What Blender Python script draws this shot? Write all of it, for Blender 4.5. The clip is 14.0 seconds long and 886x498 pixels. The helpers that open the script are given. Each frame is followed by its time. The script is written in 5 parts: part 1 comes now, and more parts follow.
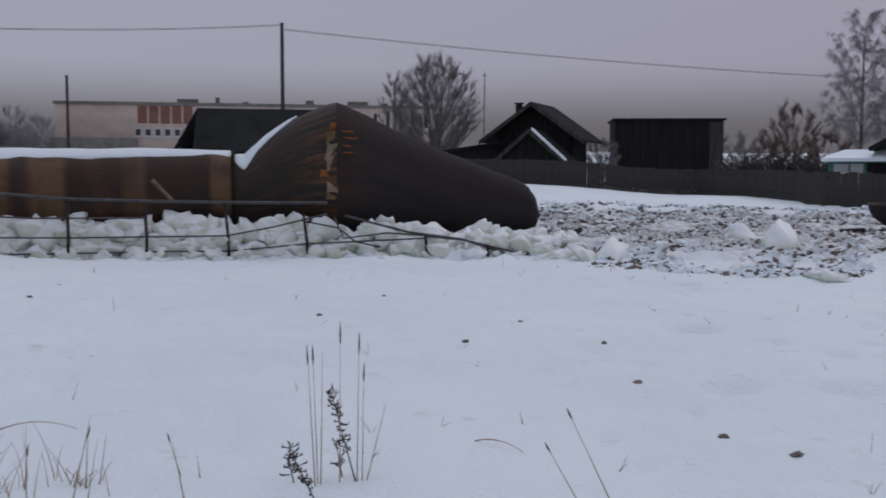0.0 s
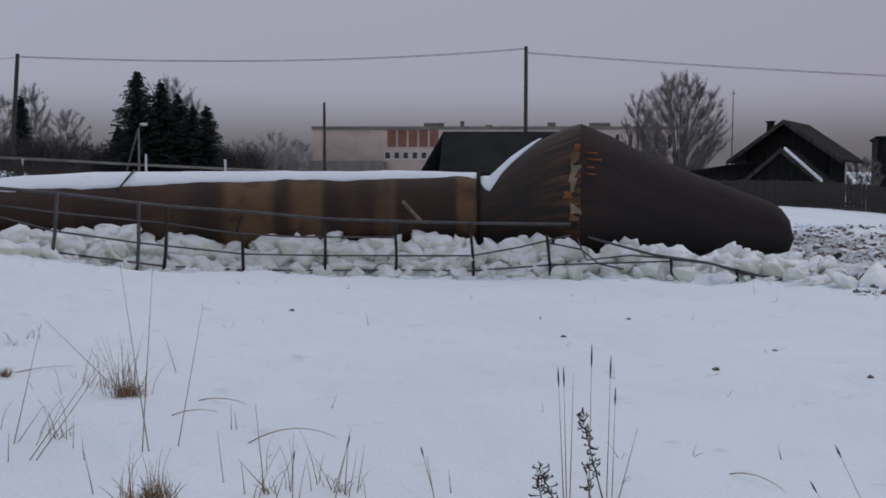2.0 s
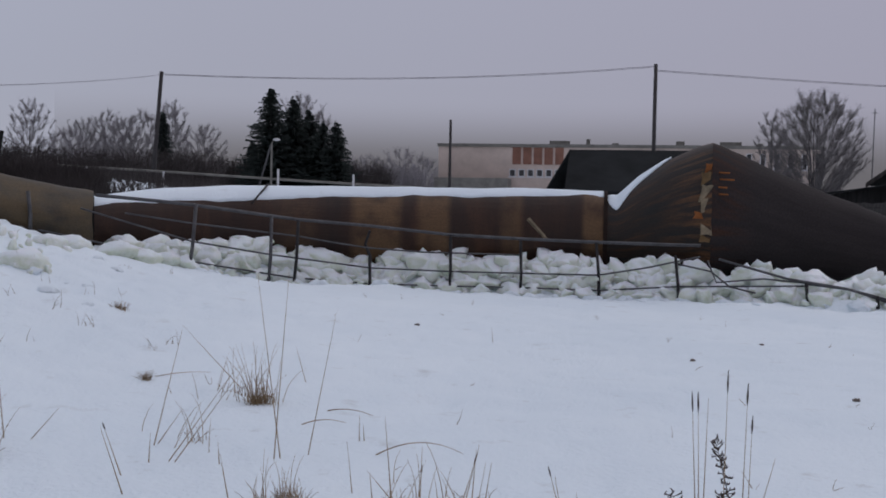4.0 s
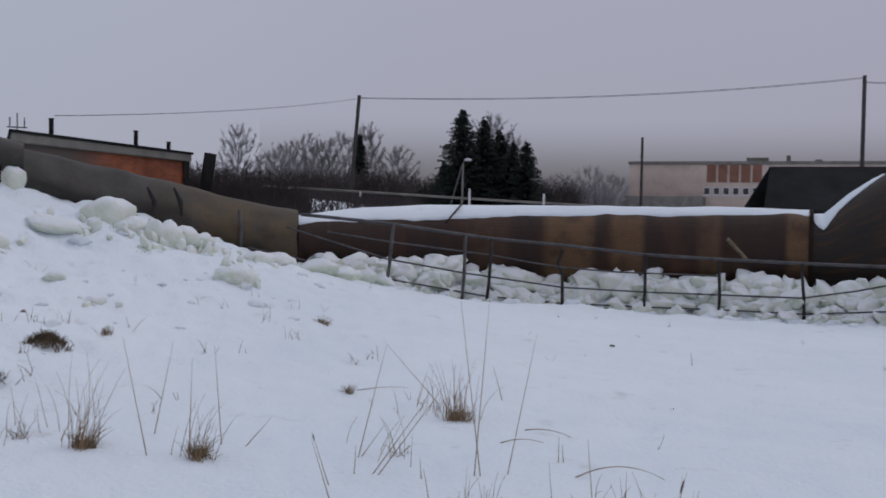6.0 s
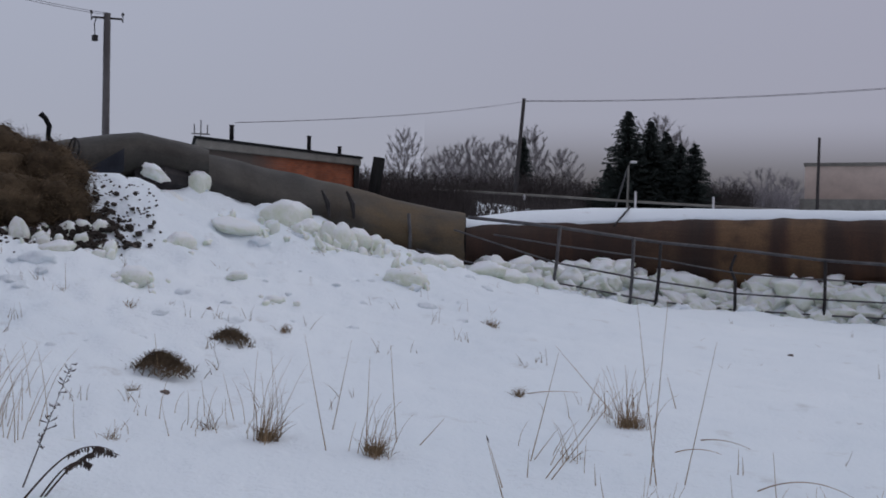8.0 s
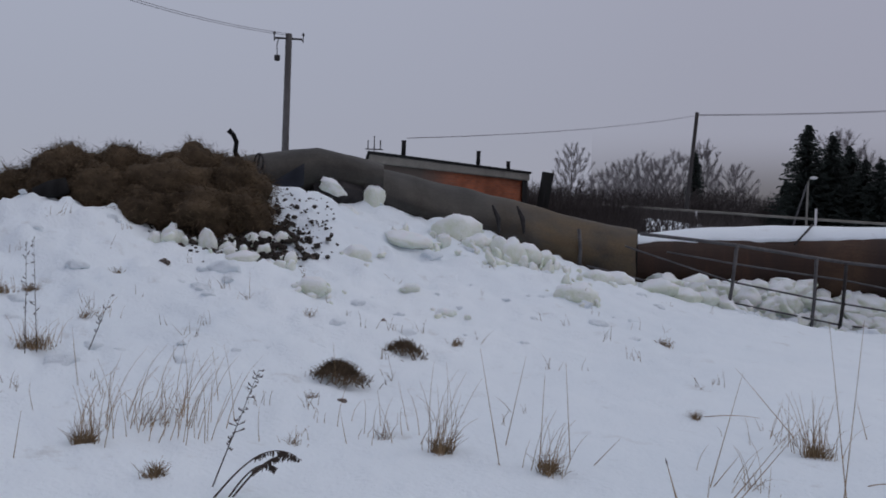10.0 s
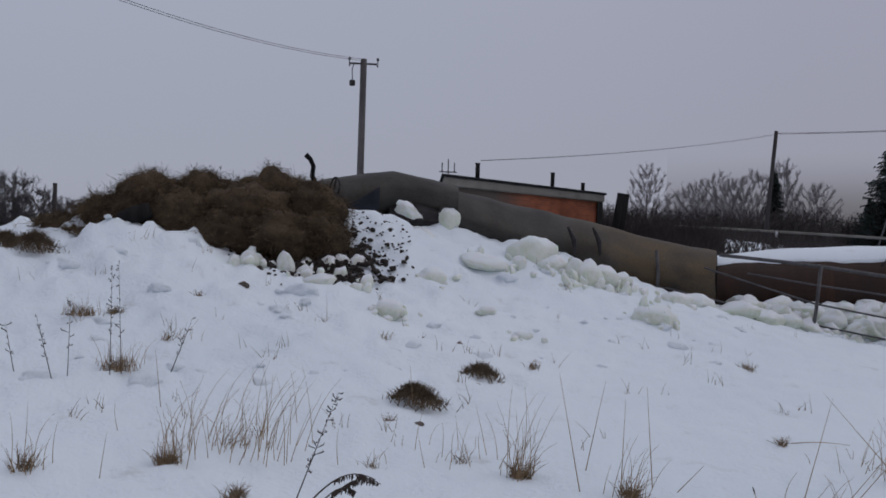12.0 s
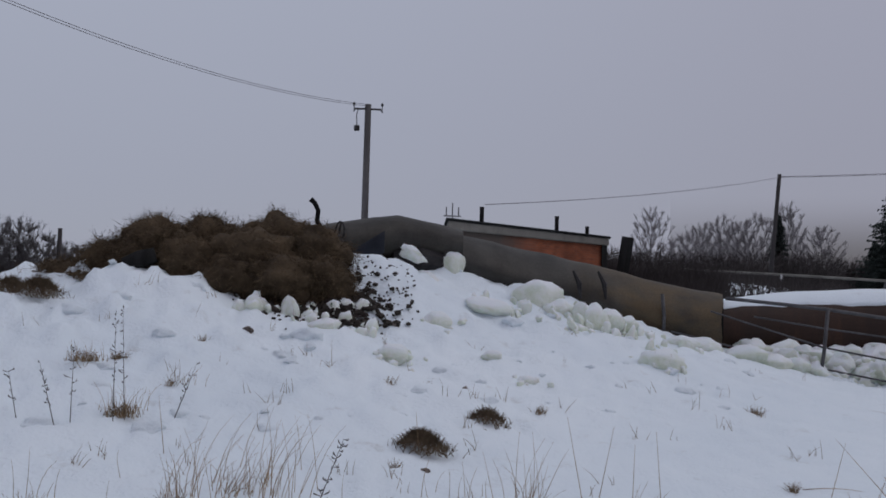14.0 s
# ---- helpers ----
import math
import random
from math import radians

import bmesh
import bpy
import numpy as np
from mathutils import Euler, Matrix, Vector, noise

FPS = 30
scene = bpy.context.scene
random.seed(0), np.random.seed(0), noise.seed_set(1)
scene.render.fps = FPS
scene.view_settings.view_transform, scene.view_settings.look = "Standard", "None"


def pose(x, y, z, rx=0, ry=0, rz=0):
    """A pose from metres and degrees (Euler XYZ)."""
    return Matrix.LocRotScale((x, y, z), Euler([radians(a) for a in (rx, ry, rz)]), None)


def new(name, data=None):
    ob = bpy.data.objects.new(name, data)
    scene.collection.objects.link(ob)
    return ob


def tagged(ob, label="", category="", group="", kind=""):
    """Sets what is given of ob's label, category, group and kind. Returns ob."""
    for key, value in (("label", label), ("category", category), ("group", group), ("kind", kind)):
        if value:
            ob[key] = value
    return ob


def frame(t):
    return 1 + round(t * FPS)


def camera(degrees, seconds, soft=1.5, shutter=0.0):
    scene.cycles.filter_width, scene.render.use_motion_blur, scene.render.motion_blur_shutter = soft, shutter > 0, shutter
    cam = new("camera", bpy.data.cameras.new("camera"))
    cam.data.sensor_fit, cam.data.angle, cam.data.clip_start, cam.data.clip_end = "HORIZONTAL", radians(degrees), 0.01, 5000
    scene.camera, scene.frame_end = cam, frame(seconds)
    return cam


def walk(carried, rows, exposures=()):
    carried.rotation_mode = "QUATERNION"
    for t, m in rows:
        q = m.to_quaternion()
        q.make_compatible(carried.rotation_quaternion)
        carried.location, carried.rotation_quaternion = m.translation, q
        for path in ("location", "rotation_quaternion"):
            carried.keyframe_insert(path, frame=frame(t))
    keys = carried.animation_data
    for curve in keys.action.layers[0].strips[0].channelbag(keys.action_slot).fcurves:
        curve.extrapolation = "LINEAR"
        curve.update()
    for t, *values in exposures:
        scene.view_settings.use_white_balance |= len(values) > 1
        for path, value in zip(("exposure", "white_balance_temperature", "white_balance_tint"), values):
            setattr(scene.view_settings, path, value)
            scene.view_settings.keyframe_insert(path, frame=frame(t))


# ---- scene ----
cam = camera(47.84, 14.0, soft=1.7, shutter=0.3)
EYE = 1.7
ROWS = [  # seconds, x, y, yaw, pitch, roll
    (0.0, -0.000, -0.000, -0.00, -4.52, -0.11),
    (0.5, -0.037, 0.029, 4.86, -4.24, -0.31),
    (1.0, -0.058, 0.019, 8.98, -4.05, -0.21),
    (1.5, -0.071, 0.030, 11.66, -3.81, 0.00),
    (2.0, -0.073, 0.001, 13.68, -3.32, -0.09),
    (2.5, -0.080, 0.001, 15.12, -3.14, -0.22),
    (3.0, -0.093, -0.004, 16.97, -2.92, -0.44),
    (5.5, -0.188, -0.018, 28.18, -1.58, -1.40),
    (6.0, -0.209, -0.033, 31.52, -1.52, -1.12),
    (6.5, -0.225, -0.040, 34.13, -1.52, -0.99),
    (7.0, -0.242, -0.058, 36.62, -1.60, -1.09),
    (7.5, -0.257, -0.074, 38.67, -1.59, -1.26),
    (8.0, -0.281, -0.078, 40.80, -1.55, -1.35),
    (8.5, -0.303, -0.083, 43.00, -1.29, -1.43),
    (9.0, -0.315, -0.098, 45.58, -1.14, -1.65),
    (11.5, -0.406, -0.125, 54.21, -0.27, -1.97),
    (12.0, -0.401, -0.121, 54.47, 0.16, -1.80),
    (12.5, -0.411, -0.115, 54.24, 0.66, -1.75),
    (13.0, -0.432, -0.108, 54.13, 1.73, -1.76),
    (13.5, -0.417, -0.126, 54.33, 2.38, -1.61),
    (14.0, -0.439, -0.112, 54.70, 2.68, -1.64),
]
walk(cam, [(t, pose(x, y, EYE, 90 + pitch, roll, yaw)) for t, x, y, yaw, pitch, roll in ROWS],
     exposures=((0.0, -0.03), (3.0, 0.0), (5.5, 0.05), (7.5, -0.01), (9.0, -0.08), (11.5, -0.14), (14.0, -0.16)))
# ---- world and light: an overcast winter day ----
world = bpy.data.worlds.new("world")
scene.world = world
world.use_nodes = True
wn = world.node_tree
wn.nodes.clear()
w_out = wn.nodes.new("ShaderNodeOutputWorld")
w_bg = wn.nodes.new("ShaderNodeBackground")
w_sky = wn.nodes.new("ShaderNodeTexSky")
w_sky.sky_type = "NISHITA"
w_sky.sun_disc = False
w_sky.sun_elevation, w_sky.sun_rotation = radians(22), radians(150)
w_tc = wn.nodes.new("ShaderNodeTexCoord")
w_sep = wn.nodes.new("ShaderNodeSeparateXYZ")
w_ramp = wn.nodes.new("ShaderNodeValToRGB")
w_mix = wn.nodes.new("ShaderNodeMix")
w_mix.data_type = "RGBA"
w_mix.inputs["Factor"].default_value = 0.04
w_gain = wn.nodes.new("ShaderNodeMix")
w_gain.data_type, w_gain.blend_type = "RGBA", "MULTIPLY"
w_gain.inputs["Factor"].default_value = 1.0
w_side = wn.nodes.new("ShaderNodeMapRange")
w_side.inputs["From Min"].default_value, w_side.inputs["From Max"].default_value = 0.45, -1.0
w_tone = wn.nodes.new("ShaderNodeValToRGB")
w_tone.color_ramp.elements.new(0.7)
for el, (pos, col) in zip(w_tone.color_ramp.elements, ((0.0, (0.520, 0.480, 0.505)), (0.70, (0.545, 0.540, 0.553)), (1.0, (0.605, 0.630, 0.645)))):
    el.position, el.color = pos, (*col, 1)
w_lift = wn.nodes.new("ShaderNodeMix")
w_lift.data_type, w_lift.blend_type = "RGBA", "MULTIPLY"
w_lift.inputs["Factor"].default_value = 1.0
w_lift.inputs[7].default_value = (20, 20, 20, 1)
for stop in range(2):
    w_ramp.color_ramp.elements.new(0.3 + 0.2 * stop)
for el, (pos, col) in zip(w_ramp.color_ramp.elements, (
        (0.0, (0.300, 0.305, 0.365)), (0.10, (0.312, 0.318, 0.385)), (0.28, (0.345, 0.357, 0.430)), (1.0, (0.53, 0.565, 0.645)))):
    el.position, el.color = pos, (*col, 1)
wn.links.new(w_tc.outputs["Generated"], w_sep.inputs[0])
wn.links.new(w_sep.outputs["Z"], w_ramp.inputs[0])
wn.links.new(w_ramp.outputs[0], w_gain.inputs[6])
wn.links.new(w_sep.outputs["X"], w_side.inputs[0])
wn.links.new(w_side.outputs[0], w_tone.inputs[0])
wn.links.new(w_tone.outputs[0], w_lift.inputs[6])
wn.links.new(w_lift.outputs[2], w_gain.inputs[7])
wn.links.new(w_gain.outputs[2], w_mix.inputs[6])
wn.links.new(w_sky.outputs[0], w_mix.inputs[7])
wn.links.new(w_mix.outputs[2], w_bg.inputs[0])
w_bg.inputs[1].default_value = 0.1
wn.links.new(w_bg.outputs[0], w_out.inputs[0])

sun = new("sun", bpy.data.lights.new("sun", "SUN"))
sun.data.energy, sun.data.angle, sun.data.color = 0.5, radians(40), (1.0, 0.97, 0.94)
sun.matrix_basis = pose(0, 0, 30, 50, 0, 150)


# ---- materials ----
def mat_nodes(name, rough=0.8, metal=0.0, spec=0.3):
    m = bpy.data.materials.new(name)
    m.use_nodes = True
    b = m.node_tree.nodes["Principled BSDF"]
    b.inputs["Roughness"].default_value, b.inputs["Metallic"].default_value = rough, metal
    b.inputs["Specular IOR Level"].default_value = spec
    return m, m.node_tree, b


def coords(nt, kind="Object", scale=(1, 1, 1)):
    tc, mp = nt.nodes.new("ShaderNodeTexCoord"), nt.nodes.new("ShaderNodeMapping")
    mp.inputs["Scale"].default_value = scale
    nt.links.new(tc.outputs[kind], mp.inputs[0])
    return mp.outputs[0]


def noise_tex(nt, vec, scale, detail=4.0, rough=0.6):
    n = nt.nodes.new("ShaderNodeTexNoise")
    n.inputs["Scale"].default_value, n.inputs["Detail"].default_value, n.inputs["Roughness"].default_value = scale, detail, rough
    nt.links.new(vec, n.inputs["Vector"])
    return n.outputs["Fac"]


def ramp(nt, fac, stops):
    r = nt.nodes.new("ShaderNodeValToRGB")
    while len(r.color_ramp.elements) < len(stops):
        r.color_ramp.elements.new(0.5)
    for el, (p, c) in zip(r.color_ramp.elements, stops):
        el.position, el.color = p, (*c, 1)
    nt.links.new(fac, r.inputs[0])
    return r.outputs[0]


def mixed(nt, fac, a, b, how="MIX"):
    m = nt.nodes.new("ShaderNodeMix")
    m.data_type, m.blend_type = "RGBA", how
    for sock, v in ((m.inputs[0], fac), (m.inputs[6], a), (m.inputs[7], b)):
        if isinstance(v, (int, float)):
            sock.default_value = v
        elif isinstance(v, tuple):
            sock.default_value = (*v, 1)
        else:
            nt.links.new(v, sock)
    return m.outputs[2]


def bumped(nt, b, height, strength=0.4, dist=0.02):
    n = nt.nodes.new("ShaderNodeBump")
    n.inputs["Strength"].default_value, n.inputs["Distance"].default_value = strength, dist
    nt.links.new(height, n.inputs["Height"])
    nt.links.new(n.outputs[0], b.inputs["Normal"])


def plain(name, col, rough=0.8, metal=0.0, vary=0.35, scale=3.0, fine=30.0, bump=0.3, spec=0.3, kind="Object", stretch=(1, 1, 1)):
    """A surface with two scales of stain and grain round one base colour."""
    m, nt, b = mat_nodes(name, rough, metal, spec)
    v = coords(nt, kind, stretch)
    lo, hi = tuple(c * (1 - vary) for c in col), tuple(min(1, c * (1 + vary)) for c in col)
    c1 = ramp(nt, noise_tex(nt, v, scale), ((0.3, lo), (0.7, hi)))
    c2 = ramp(nt, noise_tex(nt, v, fine, 3), ((0.3, (0.75, 0.75, 0.75)), (0.7, (1, 1, 1))))
    nt.links.new(mixed(nt, 1.0, c1, c2, "MULTIPLY"), b.inputs["Base Color"])
    bumped(nt, b, noise_tex(nt, v, fine, 4), bump)
    return m


def snow_material(name="snow", churned=False):
    m, nt, b = mat_nodes(name, 0.75, 0, 0.25)
    v = coords(nt)
    base = ramp(nt, noise_tex(nt, v, 0.25, 5), ((0.3, (0.735, 0.82, 0.875)), (0.7, (0.815, 0.89, 0.93))))
    dirt = ramp(nt, noise_tex(nt, v, 2.3, 8, 0.7), ((0.60, (1, 1, 1)), (0.74, (0.80, 0.78, 0.76))))
    snow = mixed(nt, 1.0, base, dirt, "MULTIPLY")
    if churned:  # earth worked into the snow where the water swept it
        far = nt.nodes.new("ShaderNodeVectorMath")
        far.operation = "DISTANCE"
        flat = coords(nt, "Object", (1, 0.9, 0))
        nt.links.new(flat, far.inputs[0])
        far.inputs[1].default_value = (8.5, 26.0, 0)
        zone = ramp(nt, far.outputs["Value"], ((0.0, (1, 1, 1)), (1.0, (0, 0, 0))))
        span = nt.nodes.new("ShaderNodeMapRange")
        span.inputs["From Min"].default_value, span.inputs["From Max"].default_value = 5.0, 12.0
        span.interpolation_type = "SMOOTHSTEP"
        nt.links.new(far.outputs["Value"], span.inputs[0])
        nt.links.new(span.outputs[0], zone.node.inputs[0])
        specks = ramp(nt, noise_tex(nt, v, 2.6, 8, 0.72), ((0.42, (0.1,) * 3), (0.60, (0.9,) * 3)))
        snow = mixed(nt, mixed(nt, 1.0, zone, specks, "MULTIPLY"), snow, (0.40, 0.37, 0.35))
    nt.links.new(snow, b.inputs["Base Color"])
    h = nt.nodes.new("ShaderNodeMath")
    h.operation = "ADD"
    nt.links.new(noise_tex(nt, v, 3.0, 6, 0.65), h.inputs[0])
    nt.links.new(noise_tex(nt, v, 22.0, 4), h.inputs[1])
    bumped(nt, b, h.outputs[0], 0.45, 0.06)
    return m


def ice_material():
    m, nt, b = mat_nodes("ice", 0.42, 0, 0.4)
    v = coords(nt)
    oi = nt.nodes.new("ShaderNodeObjectInfo")
    tone = ramp(nt, oi.outputs["Random"], ((0.0, (0.64, 0.69, 0.60)), (0.5, (0.74, 0.78, 0.72)), (1.0, (0.82, 0.85, 0.84))))
    streak = ramp(nt, noise_tex(nt, v, 2.5, 5), ((0.30, (0.84, 0.87, 0.74)), (0.60, (1, 1, 1))))
    geo = nt.nodes.new("ShaderNodeNewGeometry")
    nz = nt.nodes.new("ShaderNodeSeparateXYZ")
    nt.links.new(geo.outputs["Normal"], nz.inputs[0])
    dust = ramp(nt, nz.outputs["Z"], ((0.25, (0, 0, 0)), (0.75, (1, 1, 1))))
    body = mixed(nt, 1.0, tone, streak, "MULTIPLY")
    nt.links.new(mixed(nt, dust, body, (0.80, 0.85, 0.87)), b.inputs["Base Color"])
    b.inputs["Subsurface Weight"].default_value = 0.15
    b.inputs["Subsurface Radius"].default_value = (0.08, 0.12, 0.10)
    bumped(nt, b, noise_tex(nt, v, 6.0, 6), 0.5, 0.05)
    return m


def worn_end(nt, uv, a=1.2, z=2.5):
    """Rust gathering in streaks towards the crease."""
    sx = nt.nodes.new("ShaderNodeSeparateXYZ")
    nt.links.new(uv, sx.inputs[0])
    r = nt.nodes.new("ShaderNodeMapRange")
    r.inputs["From Min"].default_value, r.inputs["From Max"].default_value = a, z
    nt.links.new(sx.outputs["X"], r.inputs[0])
    v = coords(nt, "UV", (0.3, 4.0, 1))
    st = ramp(nt, noise_tex(nt, v, 2.0, 6, 0.7), ((0.46, (0, 0, 0)), (0.66, (1, 1, 1))))
    return mixed(nt, 1.0, st, r.outputs[0], "MULTIPLY")


def shell_material(name, kind):
    """Rusted sheet steel with worn paint; UV: metres along the shell, turn round it."""
    m, nt, b = mat_nodes(name, 0.62, 0.15, 0.35)
    uv = coords(nt, "UV", (1, 1, 1))
    wet = coords(nt, "UV", (0.35, 3.0, 1))
    drip = coords(nt, "UV", (2.2, 0.6, 1))
    if kind == "column":
        marks = nt.nodes.new("ShaderNodeSeparateXYZ")
        nt.links.new(uv, marks.inputs[0])
        along = nt.nodes.new("ShaderNodeMath")
        along.operation = "DIVIDE"
        along.inputs[1].default_value = 10.6
        nt.links.new(marks.outputs["X"], along.inputs[0])
        k, w = (0, 0, 0), (1, 1, 1)
        bands = ramp(nt, along.outputs[0], ((0.0, k), (0.34, k), (0.37, (0.35,) * 3), (0.42, (0.3,) * 3), (0.44, k), (0.495, k), (0.515, w), (0.595, w), (0.61, k), (0.63, k),
                                            (0.645, (0.9,) * 3), (0.695, (0.9,) * 3), (0.71, k), (0.80, k), (0.815, (0.6,) * 3), (0.845, (0.6,) * 3), (0.86, k), (0.975, k), (0.985, w), (1.0, w)))
        worn = ramp(nt, noise_tex(nt, uv, 1.6, 5), ((0.32, (0.15,) * 3), (0.58, (0.85,) * 3)))
        mask = mixed(nt, 1.0, bands, worn, "MULTIPLY")
        c = ramp(nt, noise_tex(nt, drip, 0.7, 6), ((0.30, (0.018, 0.011, 0.009)), (0.52, (0.036, 0.018, 0.011)), (0.75, (0.075, 0.034, 0.017))))
        c = mixed(nt, mask, c, (0.150, 0.088, 0.042))
    elif kind in ("olive", "foot"):
        blotch = coords(nt, "UV", (0.8, 0.9, 1))
        c = ramp(nt, noise_tex(nt, blotch, 1.0, 7, 0.6), ((0.28, (0.026, 0.0255, 0.024)), (0.50, (0.055, 0.0535, 0.048)), (0.74, (0.088, 0.084, 0.072))))
        stain = ramp(nt, noise_tex(nt, drip, 0.8, 5, 0.6), ((0.34, (0.58, 0.55, 0.52)), (0.58, (1, 1, 1))))
        c = mixed(nt, 0.85, c, stain, "MULTIPLY")
        sx, near = nt.nodes.new("ShaderNodeSeparateXYZ"), nt.nodes.new("ShaderNodeMapRange")
        near.inputs["From Min"].default_value, near.inputs["From Max"].default_value = 3.0, 1.9
        nt.links.new(uv, sx.inputs[0])
        nt.links.new(sx.outputs["X"], near.inputs[0])
        patchy = ramp(nt, noise_tex(nt, blotch, 1.3, 5), ((0.36, (0.15,) * 3), (0.58, (0.9,) * 3)))
        if kind == "olive":
            c = mixed(nt, mixed(nt, 1.0, patchy, near.outputs[0], "MULTIPLY"), c, (0.105, 0.076, 0.040))
    elif kind == "cone":
        c = ramp(nt, noise_tex(nt, wet, 2.2, 7), ((0.34, (0.016, 0.018, 0.018)), (0.54, (0.030, 0.021, 0.016)), (0.70, (0.068, 0.033, 0.016)), (0.88, (0.14, 0.062, 0.022))))
        c = mixed(nt, worn_end(nt, uv), c, (0.21, 0.095, 0.033))
    else:
        c = ramp(nt, noise_tex(nt, wet, 1.0, 6), ((0.30, (0.029, 0.0255, 0.0262)), (0.60, (0.038, 0.0335, 0.0342)), (0.80, (0.050, 0.041, 0.039))))
        c = mixed(nt, worn_end(nt, uv, 1.1, 0.0), c, (0.072, 0.034, 0.021))
        b.inputs["Roughness"].default_value, b.inputs["Specular IOR Level"].default_value, b.inputs["Metallic"].default_value = 0.9, 0.12, 0.0
    grain = ramp(nt, noise_tex(nt, uv, 26, 4), ((0.3, (0.7, 0.68, 0.66)), (0.7, (1.1, 1.08, 1.05))))
    nt.links.new(mixed(nt, 1.0, c, grain, "MULTIPLY"), b.inputs["Base Color"])
    bumped(nt, b, noise_tex(nt, uv if kind in ("olive", "foot") else wet, 3.0, 5), 0.5, 0.03)
    return m


def brick_material():
    m, nt, b = mat_nodes("brick", 0.9)
    v = coords(nt, "UV")
    br = nt.nodes.new("ShaderNodeTexBrick")
    br.inputs["Scale"].default_value = 1.0
    for key, val in (("Brick Width", 0.26), ("Row Height", 0.077), ("Mortar Size", 0.008)):
        br.inputs[key].default_value = val
    br.inputs["Color1"].default_value, br.inputs["Color2"].default_value = (0.36, 0.11, 0.05, 1), (0.26, 0.085, 0.045, 1)
    br.inputs["Mortar"].default_value = (0.27, 0.12, 0.075, 1)
    nt.links.new(v, br.inputs["Vector"])
    st = ramp(nt, noise_tex(nt, v, 0.9, 5), ((0.3, (0.5, 0.47, 0.45)), (0.7, (1, 1, 1))))
    sx, soot, ragged = nt.nodes.new("ShaderNodeSeparateXYZ"), nt.nodes.new("ShaderNodeMapRange"), nt.nodes.new("ShaderNodeMath")
    ragged.operation = "ADD"
    soot.inputs["From Min"].default_value, soot.inputs["From Max"].default_value = 4.9, 2.9
    nt.links.new(v, sx.inputs[0])
    nt.links.new(sx.outputs["X"], ragged.inputs[0])
    nt.links.new(noise_tex(nt, v, 1.5, 4), ragged.inputs[1])
    nt.links.new(ragged.outputs[0], soot.inputs[0])
    wall = mixed(nt, 1.0, br.outputs["Color"], st, "MULTIPLY")
    nt.links.new(mixed(nt, soot.outputs[0], wall, (0.085, 0.072, 0.062)), b.inputs["Base Color"])
    bumped(nt, b, br.outputs["Fac"], 0.3, 0.01)
    return m


GROUND_SNOW = snow_material("field_snow", True)
SNOW, ICE, BRICK = snow_material(), ice_material(), brick_material()
COLUMN, OLIVE, FOOT, CONE, TANK = (shell_material("rusted_" + k, k) for k in ("column", "olive", "foot", "cone", "tank"))
OCHRE = plain("ochre_paint", (0.17, 0.105, 0.045), 0.7, vary=0.4, scale=1.5)
PALE = plain("pale_paint", (0.23, 0.185, 0.12), 0.7, vary=0.5, scale=4)
ORANGE_RUST = plain("orange_rust", (0.24, 0.085, 0.025), 0.85, vary=0.4, scale=4)
GALV = plain("grey_steel", (0.10, 0.10, 0.105), 0.55, 0.4, vary=0.3, scale=5)
DARKSTEEL = plain("dark_steel", (0.035, 0.033, 0.034), 0.65, 0.3, vary=0.4, scale=5)
CONCRETE = plain("concrete", (0.20, 0.195, 0.175), 0.9, vary=0.25, scale=1.2)
POLEWOOD = plain("pole_wood", (0.055, 0.050, 0.050), 0.9, vary=0.3, scale=2, stretch=(1, 1, 0.2))
POLEGREY = plain("weathered_pole", (0.105, 0.100, 0.100), 0.9, vary=0.3, scale=2, stretch=(1, 1, 0.2))
BLACKWOOD = plain("weathered_boards", (0.023, 0.023, 0.023), 0.95, vary=0.4, scale=1.5, stretch=(4, 4, 0.4), spec=0.1)
GREYWOOD = plain("grey_boards", (0.064, 0.060, 0.057), 0.95, vary=0.5, scale=1.2, stretch=(4, 4, 0.4), spec=0.1)
ROOFING = plain("dark_roofing", (0.021, 0.023, 0.024), 0.95, vary=0.3, scale=0.8, spec=0.08)
CREAM = plain("cream_panels", (0.56, 0.47, 0.41), 0.9, vary=0.08, scale=0.15, fine=0.5, bump=0.0)
REDPANEL = plain("red_brick_panel", (0.235, 0.118, 0.085), 0.9, vary=0.25, scale=1)
GLASS = plain("dark_glass", (0.035, 0.035, 0.038), 0.25, vary=0.2, scale=1, spec=0.5)
WHITE = plain("white_paint", (0.62, 0.62, 0.63), 0.7, vary=0.12)
TEAL = plain("teal_paint", (0.10, 0.27, 0.26), 0.7, vary=0.25)
BLUE = plain("blue_sheet", (0.022, 0.027, 0.038), 0.85, vary=0.4)
RUBBER_GAP = plain("black_rubber_gap", (0.009, 0.009, 0.010), 0.85, vary=0.3, spec=0.1)
STRAW = plain("straw", (0.33, 0.235, 0.135), 0.9, vary=0.4, scale=6)
DRYWEED = plain("dry_weed", (0.055, 0.042, 0.034), 0.9, vary=0.4, scale=8)
HAY = plain("brown_dead_grass", (0.080, 0.057, 0.034), 1.0, vary=0.5, scale=2.2, fine=18, bump=0.8)
EARTH = plain("dark_earth", (0.050, 0.042, 0.036), 1.0, vary=0.5, scale=3)
BARK = plain("bark", (0.075, 0.068, 0.068), 0.95, vary=0.3, scale=3)
# frost, lightened further so the colour carries the distance haze
HAZYFROSTBARK = plain("frosted_hazed_twigs", (0.26, 0.245, 0.255), 0.95, vary=0.25, scale=0.6)
NEEDLES = plain("spruce_needles", (0.027, 0.037, 0.033), 0.95, vary=0.5, scale=1.2)
